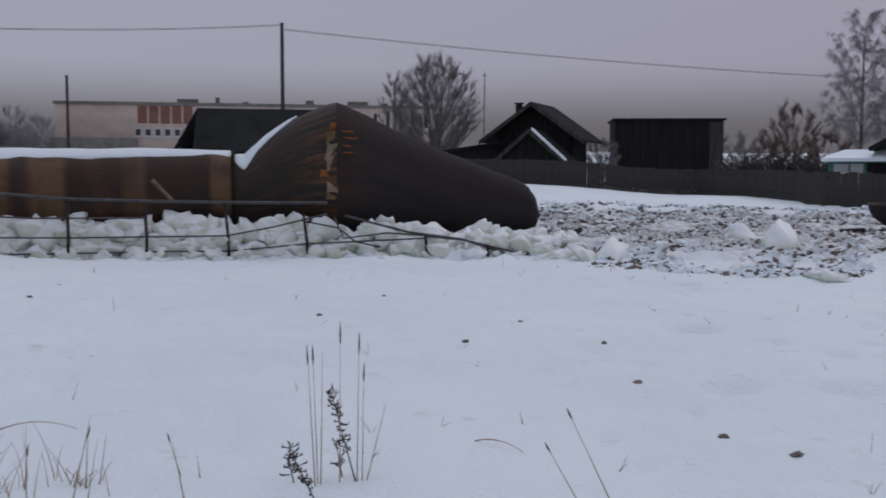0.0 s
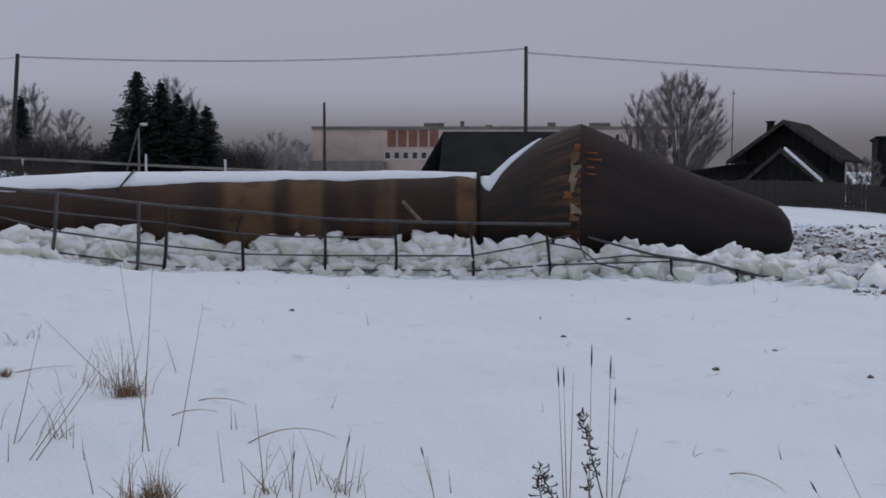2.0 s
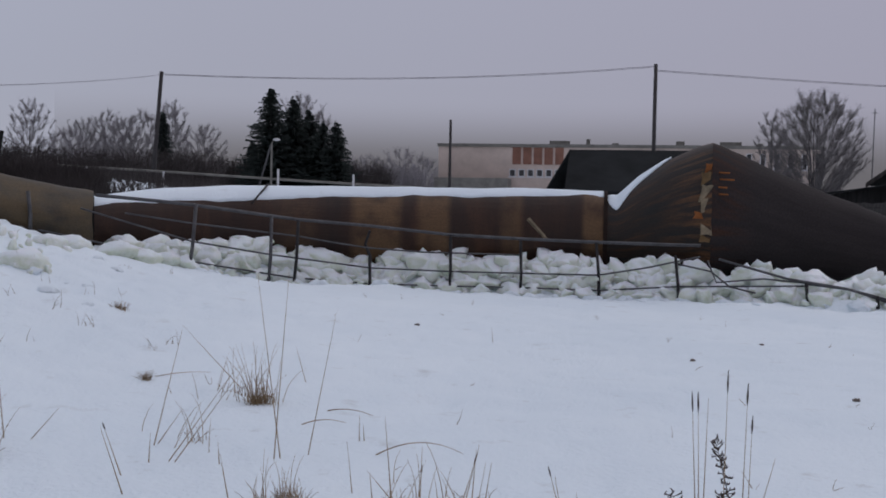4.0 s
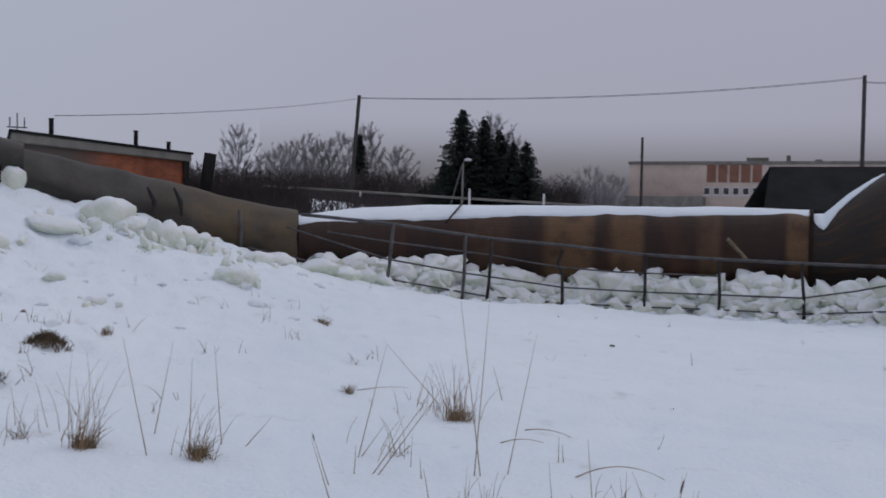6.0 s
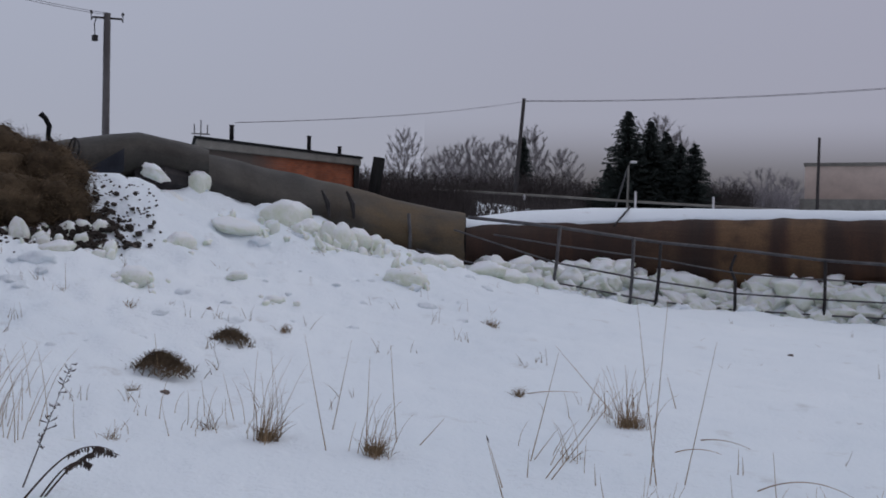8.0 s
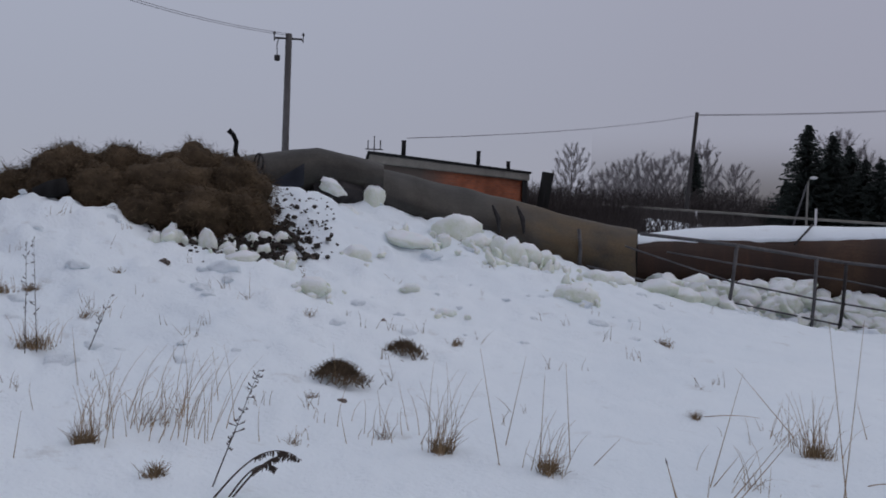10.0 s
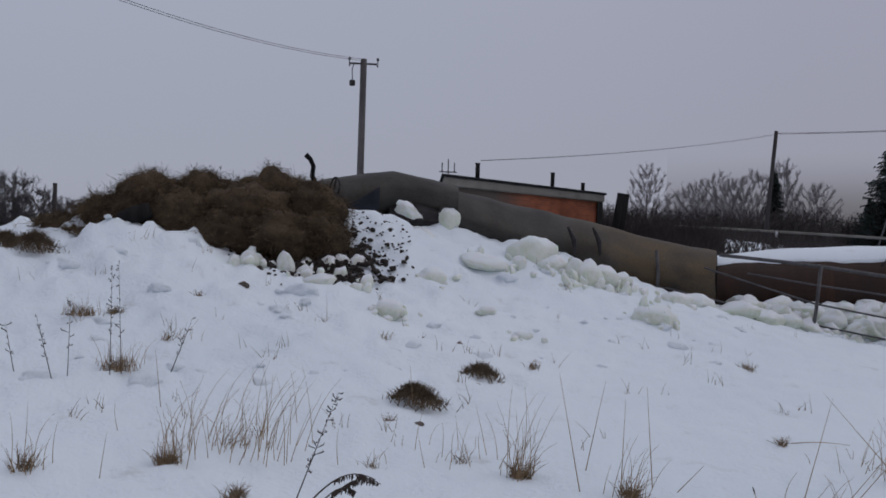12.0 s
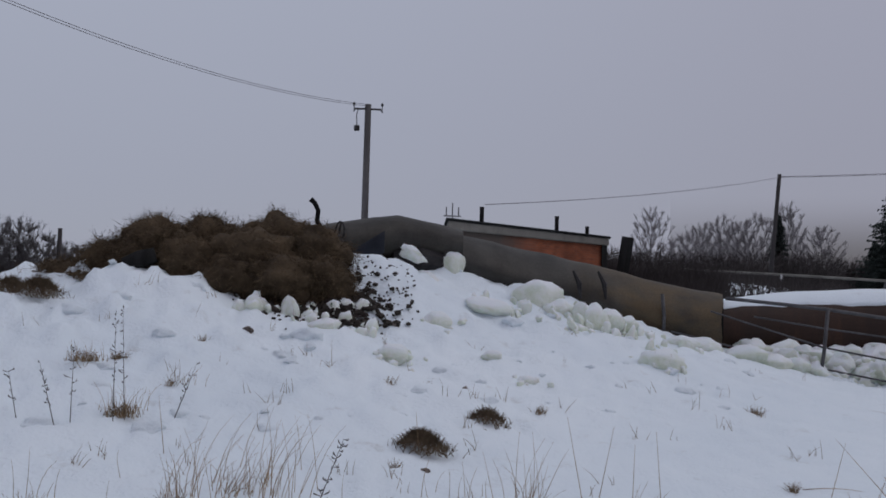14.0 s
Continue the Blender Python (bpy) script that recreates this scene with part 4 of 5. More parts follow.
def snow_heap():
    g, n = Geo(), 36
    for i in range(n + 1):
        for k in range(n + 1):
            x, y = HEAP.x + (i / n - 0.5) * 4.4, HEAP.y + (k / n - 0.5) * 4.4
            e = 0.48 * math.exp(-((x - HEAP.x) ** 2 + (y - HEAP.y) ** 2) / (2 * 0.72 ** 2))
            e *= 1 + 0.35 * noise.noise((x * 2.2, y * 2.2, 3))
            g.v.append((x, y, snow_z(x, y) + e - 0.03))
    for i in range(n):
        for k in range(n):
            q = i * (n + 1) + k
            g.f.append((q, q + n + 1, q + n + 2, q + 1))
    ob = part("snow_mound", g, SNOW, smooth=True)
    tagged(ob, "heap of snow thrown up before the tower foot", "snow heap")


snow_heap()
SCRAP = plain("wood_scraps", (0.185, 0.155, 0.138), 0.95, vary=0.6, scale=0.7)
dark, light, sod = Geo(), Geo(), Geo()
for i in range(34000):
    bb = rnd.uniform(-32, 1)
    r = 16.3 + 27 * rnd.random() ** 1.25
    n = noise.noise((bb * 0.35, r * 0.4, 2)) + 0.35 * noise.noise((bb * 1.5, r * 1.5, 7))
    if n < 0.05 - 0.25 * rnd.random() or (r < 20.8 and bb > -8) or r < 16.4 + abs(bb + 18) * 0.12 or (r < 20 and rnd.random() < 0.5):
        continue
    s = (0.012 + 0.046 * rnd.random() ** 2.2) * (0.7 + r / 40)
    p = on_ground(bb, r, s * 0.1)
    if rnd.random() < 0.62:
        chunk(dark, p, (s * 1.2, s * 0.8, s * 0.45), rnd)
    else:
        chunk(light, p, (s * 1.5, s * 1.3, s * 1.1), rnd)
tagged(part("debris", dark, SCRAP), "scattered dark clods and wood scraps in snow", "debris", kind="stuff")
tagged(part("ice_rubble", light, GROUND_SNOW), "crushed ice rubble strewn over the field", "ice rubble", kind="stuff")
for i in range(3000):
    on_pile = rnd.random() < 0.025
    bb, r = (rnd.uniform(57.6, 61.5), rnd.uniform(14.4, 15.5)) if on_pile else (rnd.gauss(63.0, 1.7), rnd.gauss(14.3, 0.34))
    s = rnd.uniform(0.008, 0.024) if on_pile else 0.012 + 0.045 * rnd.random() ** 2
    chunk(sod, on_heap(bb, r, s * 0.2), (s, s * 0.8, s * 0.6), rnd)
tagged(part("clods", sod, EARTH), "dark frozen clods torn from the ground", "clods", kind="stuff")

# heap of torn turf
TURFSTRAW = plain("turf_straw", (0.135, 0.097, 0.057), 1.0, vary=0.4, scale=8)
turf = thing("turf_heap", "heap of torn brown turf and matted dead grass", "turf heap")
CLUMPS = [(71.8, 15.6, 2.24, 0.54, 0.50), (69.0, 15.6, 2.26, 0.50, 0.50), (65.1, 15.8, 2.30, 0.70, 0.54), (66.9, 15.2, 2.06, 0.80, 0.52), (63.3, 15.3, 2.08, 0.62, 0.55), (74.1, 15.7, 2.00, 0.46, 0.36),
          (75.8, 15.9, 1.84, 0.55, 0.22), (70.2, 15.1, 2.02, 0.56, 0.44), (65.2, 14.7, 1.82, 0.70, 0.40), (62.9, 14.7, 1.82, 0.48, 0.40), (67.8, 14.8, 1.82, 0.66, 0.36), (72.8, 15.4, 2.00, 0.52, 0.34), (67.2, 16.0, 2.15, 0.7, 0.42)]
hair, pale_hair = Geo(), Geo()
for i, (bb, r, z, w, h) in enumerate(CLUMPS):
    c = polar(bb, r, z)
    clump = Geo().blob(c, (w, w * 0.9, h), 40 + i, 0.24, 2.8, 4)
    part("clump", clump, HAY, turf, smooth=True)
    for _ in range(9000):
        p = clump.v[rnd.randrange(len(clump.v))] + Vector((rnd.gauss(0, 0.05), rnd.gauss(0, 0.05), rnd.gauss(0, 0.035)))
        d = (p - c).normalized()
        fall = Vector((rnd.gauss(0, 0.6), rnd.gauss(0, 0.6), rnd.gauss(-0.25, 0.5)))
        q = p + (d * 0.38 + fall * 0.8) * rnd.uniform(0.05, 0.18)
        t = Vector((rnd.uniform(-1, 1), rnd.uniform(-1, 1), rnd.uniform(-1, 1))) * 0.005
        (hair if rnd.random() < 0.6 else pale_hair).poly((p - t, p + t, q))
tagged(part("loose_grass", hair, HAY, turf, "frayed dead grass"), kind="stuff")
tagged(part("straw", pale_hair, TURFSTRAW, turf, "paler dry straw"), kind="stuff")
hose = thing("hose", "black curved pipe end sticking out of wreckage", "pipe")
pts = [polar(62.20, 15.5, 2.45), polar(62.80, 15.5, 2.62), polar(63.15, 15.5, 2.78), polar(63.10, 15.5, 2.93), polar(63.30, 15.5, 3.04), polar(63.55, 15.5, 3.10)]
part("pipe", Geo().tube(pts, [0.033, 0.036, 0.036, 0.036, 0.036, 0.042], 10), RUBBER_GAP, hose, smooth=True)
valve = thing("valve", "dark broken valve and fittings by the tower foot", "valve")
c = polar(62.00, 15.7, 2.45)
part("body", Geo().blob(c, (0.14, 0.12, 0.16), 3, 0.3, 2, 2), DARKSTEEL, valve, smooth=True)
part("wheel", Geo().tube([c + Vector((0.14 * math.cos(a), 0.05, 0.2 + 0.14 * math.sin(a))) for a in np.linspace(0, 6.283, 15)], 0.016, 6), DARKSTEEL, valve, smooth=True)
part("spindle", Geo().tube([c, c + Vector((0.02, 0.05, 0.32))], 0.018, 6), DARKSTEEL, valve)
part("flange", Geo().tube([c + Vector((-0.22, 0, -0.05)), c + Vector((-0.17, 0, -0.05))], 0.12, 12), DARKSTEEL, valve)
sheet = thing("blue_sheet", "dark blue crumpled metal sheet leaning on column", "metal sheet")
g = Geo()
for i in range(7):
    for k in range(5):
        p = polar(59.3 + i * 0.33, 16.15 - 0.1 * k / 4 + 0.05 * noise.noise((i * 0.7, k * 0.9, 1)), 2.70 - 0.06 * i - k * 0.085 * (1 + 0.1 * i))
        g.v.append(p)
for i in range(6):
    for k in range(4):
        q = i * 5 + k
        g.f.append((q, q + 1, q + 6, q + 5))
ob = part("panel", g, BLUE, sheet, smooth=True)
ob.modifiers.new("thick", "SOLIDIFY").thickness = 0.012
ice_block(polar(57.7, 16.3, 2.36), (0.26, 0.2, 0.13), 3, 40)
log = thing("charred_log", "short dark log lying in the turf", "log")
part("trunk", Geo().tube([polar(73.4, 14.75, 2.00), polar(72.6, 14.72, 2.08), polar(71.8, 14.70, 2.15)], [0.10, 0.13, 0.11], 9), BLACKWOOD, log, smooth=True)
for (b0, r0, b1, r1) in ((-6.5, 22.6, -7.85, 25.6), (-21.7, 28.5, -22.9, 28.0), (-9.0, 19.8, -9.8, 20.2)):
    ob = thing("plank", "dark broken plank lying in the snow", "plank", "planks in the snow")
    p, q = on_ground(b0, r0, 0.06), on_ground(b1, r1, 0.14)
    part("board", Geo().tube([p, q], [0.09, 0.08], 4), BLACKWOOD, ob)
bowl = thing("tank_bottom", "rusty dished tank end lying in snow", "tank end")
g, c = Geo(), on_ground(-25.4, 30.5, 0.75)
for i in range(13):
    a = i / 12 * math.pi * 0.5
    for k in range(33):
        w = 2 * math.pi * k / 32
        g.v.append(c + Vector((1.25 * math.cos(w) * math.sin(a), 1.25 * math.sin(w) * math.sin(a), -0.75 * math.cos(a))))
        g.uv.append((a * 2, w))
for i in range(12):
    for k in range(32):
        q = i * 33 + k
        g.f.append((q, q + 1, q + 34, q + 33))
ob = part("dish", g, TANK, bowl, smooth=True)
ob.modifiers.new("thick", "SOLIDIFY").thickness = 0.03
part("rim", Geo().tube([c + Vector((1.26 * math.cos(w), 1.26 * math.sin(w), 0.0)) for w in np.linspace(0, 6.2832, 33)], 0.04, 6), DARKSTEEL, bowl, smooth=True)
# ---- poles, wires, rails ----
def power_pole(bearing, rng, top, lean=(0, 0), rad=0.11, arms=0, label="dark wooden power pole standing in snow", wood=POLEWOOD):
    ob = thing("power_pole", label, "power pole", "power poles")
    p = on_ground(bearing, rng, -0.1)
    q = polar(bearing, rng, top) + Vector((lean[0], lean[1], 0))
    part("shaft", Geo().tube([p, p.lerp(q, 0.5), q], [rad * 1.25, rad * 1.1, rad], 10), wood, ob, smooth=True)
    side = polar(bearing, 1).cross(Vector((0, 0, 1)))
    if arms:
        z = q - Vector((0, 0, 0.15))
        part("crossarm", Geo().tube([z - side * 0.42, z + side * 0.42], 0.035, 6), POLEWOOD, ob)
        for s in (-0.40, 0.40):
            br = part("bracket", Geo().tube([z + side * s, z + side * s * 1.12 - Vector((0, 0, 0.10)), z + side * s * 1.12 + Vector((0, 0, 0.12))], 0.018, 5), DARKSTEEL, ob)
            part("insulator", Geo().tube([z + side * s * 1.12 + Vector((0, 0, h)) for h in (0.10, 0.15, 0.20)], [0.035, 0.05, 0.025], 8), GLASS, br)
        part("lamp_box", Geo().box((0.16, 0.14, 0.18), Matrix.Translation(z - side * 0.34 - Vector((0, 0, 0.62))), 0.02), DARKSTEEL, ob)
        part("lamp_hook", Geo().tube([z - side * 0.34 - Vector((0, 0, 0.55)), z - side * 0.36 - Vector((0, 0, 0.2)), z - side * 0.30], 0.015, 5), DARKSTEEL, ob)
    return q


main_top = power_pole(9.05, 62, 10.55, rad=0.11)
pole2_top = power_pole(37.1, 55, 8.55, lean=(0.35, 0.3), rad=0.10, label="leaning dark power pole among bushes")
big_top = power_pole(59.9, 32, 7.72, rad=0.10, arms=1, label="grey power pole with crossarm and insulators", wood=POLEGREY)
far_right = power_pole(-31, 98, 8.9, rad=0.12)
far_left = power_pole(97, 18, 8.0, rad=0.12)
power_pole(20.46, 105, 10.85, rad=0.13, label="tall dark mast beside the school")
power_pole(76.0, 60, 4.85, rad=0.12, label="short dark pole among bare trees")


def wire(a, b, sag, name="power_line", label="thin dark overhead wire between poles", rad=0.013):
    pts = []
    for i in range(25):
        t = i / 24
        pts.append(a.lerp(b, t) - Vector((0, 0, sag * 4 * t * (1 - t))))
    ob = part(name, Geo().tube(pts, rad, 4), WIRE)
    tagged(ob, label, "wire", "overhead wires")


up = Vector((0, 0, 1))
pump_pole = polar(53.1, 31.0, 4.55)
for dz in (0.0, 0.065):
    wire(main_top - up * (0.35 + dz), far_right - up * dz, 0.6)
    wire(main_top - up * (0.1 + dz), pole2_top - up * (0.12 + dz * 0.7), 0.45, rad=0.012)
    wire(pole2_top - up * (0.15 + dz * 0.6), pump_pole - up * dz * 0.2, 0.2, rad=0.006)
    wire(big_top + up * (0.0 - dz * 0.8), far_left - up * dz, 0.75, rad=0.007)

aerial = thing("radio_aerial", "thin grey aerial mast behind the house", "aerial")
p = on_ground(-2.3, 75)
part("mast", Geo().tube([p, polar(-2.36, 75, 9.0)], [0.05, 0.03], 5), GALV, aerial)
part("element", Geo().tube([polar(-2.2, 75, 8.7), polar(-2.52, 75, 8.7)], 0.02, 4), GALV, aerial)
sig = thing("roof_aerial", "small branched aerial behind the pump house", "aerial")
for i, (da, z0, z1) in enumerate(((0, 3.6, 4.75), (-0.35, 4.3, 4.62), (0.35, 4.3, 4.62))):
    part("rod", Geo().tube([polar(54.9 + da, 33, z0), polar(54.9 + da, 33, z1)], 0.02, 5), GALV, sig)
part("arm", Geo().tube([polar(54.4, 33, 4.32), polar(55.4, 33, 4.32)], 0.02, 5), GALV, sig)

lamp = thing("street_lamp", "thin street lamp with small pale head", "street lamp")
p = on_ground(30.62, 70)
part("post", Geo().tube([p, polar(30.6, 70, 5.85), polar(30.5, 70, 6.05)], [0.09, 0.07, 0.06], 6), CONCRETE, lamp)
part("brace", Geo().tube([on_ground(31.6, 70), polar(30.65, 70, 5.7)], 0.06, 5), GALV, lamp)
part("head", Geo().blob(polar(30.33, 70, 6.12), (0.28, 0.22, 0.10), 2, 0.1, 1, 2), WHITE, lamp, smooth=True)

gas = thing("pipe_rail", "pale above-ground pipe on short white posts", "pipe")
part("pipe", Geo().tube([polar(b, 50, z) for b, z in ((42.0, 3.32), (41.38, 3.30), (34.94, 3.10), (30.4, 2.92), (24.8, 2.72), (22, 2.62))], 0.06, 8), CONCRETE, gas, smooth=True)
for b, z in ((30.26, 3.42), (26.02, 3.22), (36.5, 3.15), (40.5, 3.28)):
    part("post", Geo().tube([on_ground(b, 49.9, -0.1), polar(b, 49.9, z)], 0.06, 6), WHITE, gas)

# board fence of the gardens
garden = thing("board_fence", "weathered grey board fence along the gardens", "fence")
board = Geo().box((0.19, 0.03, 1.55), Matrix.Translation((0, 0, 0.75)), 0.008).data("board", GREYWOOD)
line = [(5.0, 61.0), (-0.5, 60.0), (-6.0, 59.5), (-14.5, 60.0), (-17.0, 57.0), (-19.5, 50.5), (-20.8, 45.8), (-29.0, 42.0)]
for (b0, r0), (b1, r1) in zip(line, line[1:]):
    p, q = polar(b0, r0), polar(b1, r1)
    n = max(1, int((q - p).length / 0.205))
    ang = math.degrees(math.atan2((q - p).y, (q - p).x))
    for i in range(n):
        c = p.lerp(q, (i + 0.5) / n)
        ob = new("board", board)
        ob.parent = garden
        ob.matrix_basis = Matrix.Translation((c.x, c.y, snow_z(c.x, c.y) - 0.05)) @ pose(0, 0, 0, rnd.uniform(-1, 1), rnd.uniform(-0.8, 0.8), ang) @ Matrix.Diagonal((1.06, 1, rnd.uniform(0.96, 1.02), 1))
    for z in (0.4, 1.2):
        a, e = p.copy(), q.copy()
        a.z, e.z = snow_z(a.x, a.y) + z, snow_z(e.x, e.y) + z
        part("fence_rail", Geo().tube([a, e], 0.04, 4), GREYWOOD, garden)


# ---- trees ----
def spike(g, p, q, rad):
    """A fine twig: three sides running to a point."""
    d = (q - p).normalized()
    a = d.cross(Vector((0.3, 0.5, 0.81))).normalized() * rad
    b = d.cross(a)
    i = len(g.v)
    g.v += [p + a, p - a * 0.5 + b * 0.87, p - a * 0.5 - b * 0.87, q]
    g.f += [(i, i + 1, i + 3), (i + 1, i + 2, i + 3), (i + 2, i, i + 3)]


def curve3(p0, p1, p2, n):
    return [p0 * (1 - t) ** 2 + p1 * 2 * t * (1 - t) + p2 * t * t for t in (i / n for i in range(n + 1))]


def bare_tree(bearing, rng, top, wide, seed, twig_mat, stems=1, droop=0.0, limbs=44, low=0.22, fine=1.3, label="bare frosted deciduous tree in winter fog"):
    """Limbs sweep up from the stems to a rounded, uneven crown; branches, twigs and tips follow."""
    ob = thing("bare_tree", label, "tree", "bare trees")
    r = random.Random(seed)
    base = on_ground(bearing, rng, -0.1)
    tall = top - base.z
    half = tall * (1 - low) / 2
    mid = base + Vector((0, 0, tall * (1 + low) / 2))
    trunk, crown = Geo(), Geo()
    tips = []
    for s in range(stems):
        a = 2 * math.pi * s / stems + r.uniform(-0.4, 0.4)
        lean = (0.0 if stems == 1 else wide * r.uniform(0.12, 0.27))
        end = base + Vector((math.cos(a) * lean, math.sin(a) * lean, tall * r.uniform(0.72, 0.88)))
        foot = base + Vector((math.cos(a), math.sin(a), 0)) * 0.12 * (stems > 1)
        pts = curve3(foot, foot.lerp(end, 0.5) + Vector((r.gauss(0, 0.1), r.gauss(0, 0.1), 0.1)) - Vector((math.cos(a), math.sin(a), 0)) * lean * 0.2, end, 7)
        rad = tall * (0.014 if stems == 1 else 0.008)
        trunk.tube(pts, [rad * (1 - 0.8 * i / 7) for i in range(8)], 6, caps=False)
        tips.append(pts)
    for k in range(limbs):
        u = Vector((0, 0, 1 - 1.55 * (k + 0.5) / limbs))
        ring, a = math.sqrt(max(0, 1 - u.z ** 2)), k * 2.39996 + r.uniform(-0.3, 0.3)
        bulge = r.uniform(0.90, 1.03)
        goal = mid + Vector((math.cos(a) * ring * wide / 2, math.sin(a) * ring * wide / 2, u.z * half)) * bulge
        pts = min(tips, key=lambda q: (q[4] - goal).xy.length) if stems > 1 else tips[0]
        out = (goal - pts[3]).xy.length
        z = min(max(goal.z - out * 1.15 - tall * 0.06, base.z + tall * 0.10), pts[-1].z)
        i = min(range(len(pts)), key=lambda j: abs(pts[j].z - z))
        bough = curve3(pts[i], pts[i].lerp(goal, 0.5) + Vector((r.gauss(0, 0.15), r.gauss(0, 0.15), (goal - pts[i]).length * (0.10 * droop - 0.08))), goal, 5)
        rad = tall * 0.0023 * (1.25 - 0.4 * u.z)
        crown.tube(bough, [rad * (1 - 0.8 * j / 5) for j in range(6)], 4, caps=False)
        reach = max(wide, 4.0) * 0.135
        for m in range(12):
            t = r.uniform(1.2, 4.99)
            j = int(t)
            p = bough[j].lerp(bough[j + 1], t - j)
            along = (bough[j + 1] - bough[j]).normalized()
            d = (along + Vector((r.gauss(0, 0.38), r.gauss(0, 0.38), r.gauss(0.30, 0.25) - 0.7 * droop))).normalized()
            q = p + d * reach * r.uniform(0.45, 1.0)
            crown.tube([p, p.lerp(q, 0.5) + Vector((0, 0, 0.05)), q], [0.014, 0.010, 0.004], 3, caps=False)
            for _ in range(int(9 * fine)):
                v = p.lerp(q, r.uniform(0.2, 1.0))
                dd = (d + Vector((r.gauss(0, 0.42), r.gauss(0, 0.42), r.gauss(0.15, 0.3) - 1.0 * droop))).normalized()
                w = v + dd * reach * r.uniform(0.2, 0.55)
                spike(crown, v, w, 0.008)
                for _ in range(2):
                    x = v.lerp(w, r.uniform(0.2, 0.9))
                    spike(crown, x, x + (dd + Vector((r.gauss(0, 0.6), r.gauss(0, 0.6), r.gauss(0, 0.4) - 0.9 * droop))) * reach * r.uniform(0.14, 0.34), 0.006)
    part("trunk", trunk, BARK, ob, smooth=True)
    part("crown", crown, twig_mat, ob, "fine bare branches")
    return ob


def spruce(bearing, rng, top, wide, seed, foot=None):
    ob = thing("spruce", "dark green conical spruce tree", "tree", "spruces")
    r = random.Random(seed)
    base = on_ground(bearing, rng, -0.1)
    if foot is not None:
        base.z = foot
    tall = top - base.z
    part("trunk", Geo().tube([base, base + Vector((0, 0, tall * 0.98))], [tall * 0.02, 0.01], 7), BARK, ob)
    g = Geo()
    levels = int(tall * 9)
    for lv in range(levels):
        t = (lv + r.random() * 0.5) / levels
        z = base.z + tall * (0.08 + 0.91 * t)
        reach = wide / 2 * (1 - t) ** 0.72 * r.uniform(0.75, 1.12) + 0.10
        for k in range(8):
            a = r.uniform(0, 6.283)
            z = base.z + tall * (0.08 + 0.91 * t) + r.gauss(0, 0.16)
            d = Vector((math.cos(a), math.sin(a), 0))
            side = Vector((-d.y, d.x, 0))
            L = reach * r.uniform(0.6, 1.1)
            n = max(3, int(L * 5))
            for i in range(n):
                u = (i + 0.6) / n
                p = base * 0 + Vector((base.x, base.y, z)) + d * L * u + Vector((0, 0, (-0.30 + 0.25 * math.sin(lv * 1.7 + k)) * L * u + 0.2 * L * u * u))
                for s in (-1, 1):
                    w = (0.16 + 0.26 * L * (1 - u) * 0.6) * r.uniform(0.6, 1.3)
                    q = p + side * s * w + d * w * 0.6 + Vector((0, 0, -r.uniform(0.04, 0.22)))
                    g.poly((p + Vector((0, 0, 0.05)), p - d * 0.12, q))
                g.poly((p + side * 0.05, p - side * 0.05, p + d * 0.22 - Vector((0, 0, 0.15))))
    part("crown", g, NEEDLES, ob, "drooping dark needle branches")


bare_tree(0.45, 80, 10.3, 7.0, 11, TWIGS, stems=9, limbs=110, low=0.16, fine=1.3, label="round bushy bare tree with many stems")
bare_tree(2.75, 82, 9.4, 2.8, 17, TWIGS, limbs=26, low=0.2, label="slender bare tree beside the round one")
bare_tree(-22.6, 75, 12.9, 5.0, 12, HAZYFROSTBARK, droop=1.1, limbs=44, low=0.18, fine=1.7, label="tall drooping birch white with frost")
bare_tree(-24.9, 82, 12.0, 5.0, 31, HAZYFROSTBARK, droop=1.1, limbs=40, low=0.18, fine=1.5, label="tall drooping birch white with frost")
bare_tree(-19.2, 68, 5.9, 3.6, 13, REDBRUSH, stems=6, limbs=40, low=0.1, fine=1.3, label="red-brown bushy shrub beside the gardens")
for i, (b, r, top, w) in enumerate(((-17.2, 72, 4.0, 4.2), (-16.2, 80, 4.3, 4.0), (-8.9, 72, 3.7, 2.6), (-20.8, 60, 3.7, 3.5), (-18.1, 66, 3.6, 3.2))):
    bare_tree(b, r, top, w, 50 + i, HAZYFROSTBARK if i < 3 else REDBRUSH, stems=5, limbs=30, low=0.1, label="low frosted garden shrub" if i < 3 else "low red-brown garden shrub")
for i, (b, r, top, w, st) in enumerate(((43.25, 92, 10.0, 4.2, 1), (40.5, 90, 8.4, 4.6, 1), (39.5, 92, 9.3, 4.2, 1), (38.6, 88, 8.6, 3.8, 1), (37.6, 92, 9.6, 3.6, 3), (41.5, 86, 7.2, 4.5, 3), (34.3, 95, 8.8, 4.2, 1), (28.9, 92, 11.6, 5.2, 1), (28.0, 93, 10.0, 4.6, 3), (36.0, 84, 9.6, 3.0, 1),
                                        (78.0, 58, 4.9, 4.0, 1), (76.8, 62, 4.2, 4.0, 3), (79.6, 56, 5.0, 4.4, 3), (75.3, 66, 3.8, 3.2, 3), (81.5, 55, 4.9, 4.6, 3))):
    bare_tree(b, r, top, w, 100 + i, HAZYFROSTBARK if b < 50 else HAZEBARK, stems=st)
for i, (b, r, top, w) in enumerate(((23.2, 160, 10.2, 9), (21.9, 165, 9.4, 9), (25.2, 160, 9.2, 9))):
    bare_tree(b, r, top, w, 200 + i, HAZYFROSTBARK, stems=5, low=0.05, label="distant grey bare trees in fog")
spruce(30.65, 85, 11.4, 7.0, 1)
spruce(29.4, 86, 10.7, 7.0, 2)
spruce(28.5, 88, 9.8, 7.0, 5)
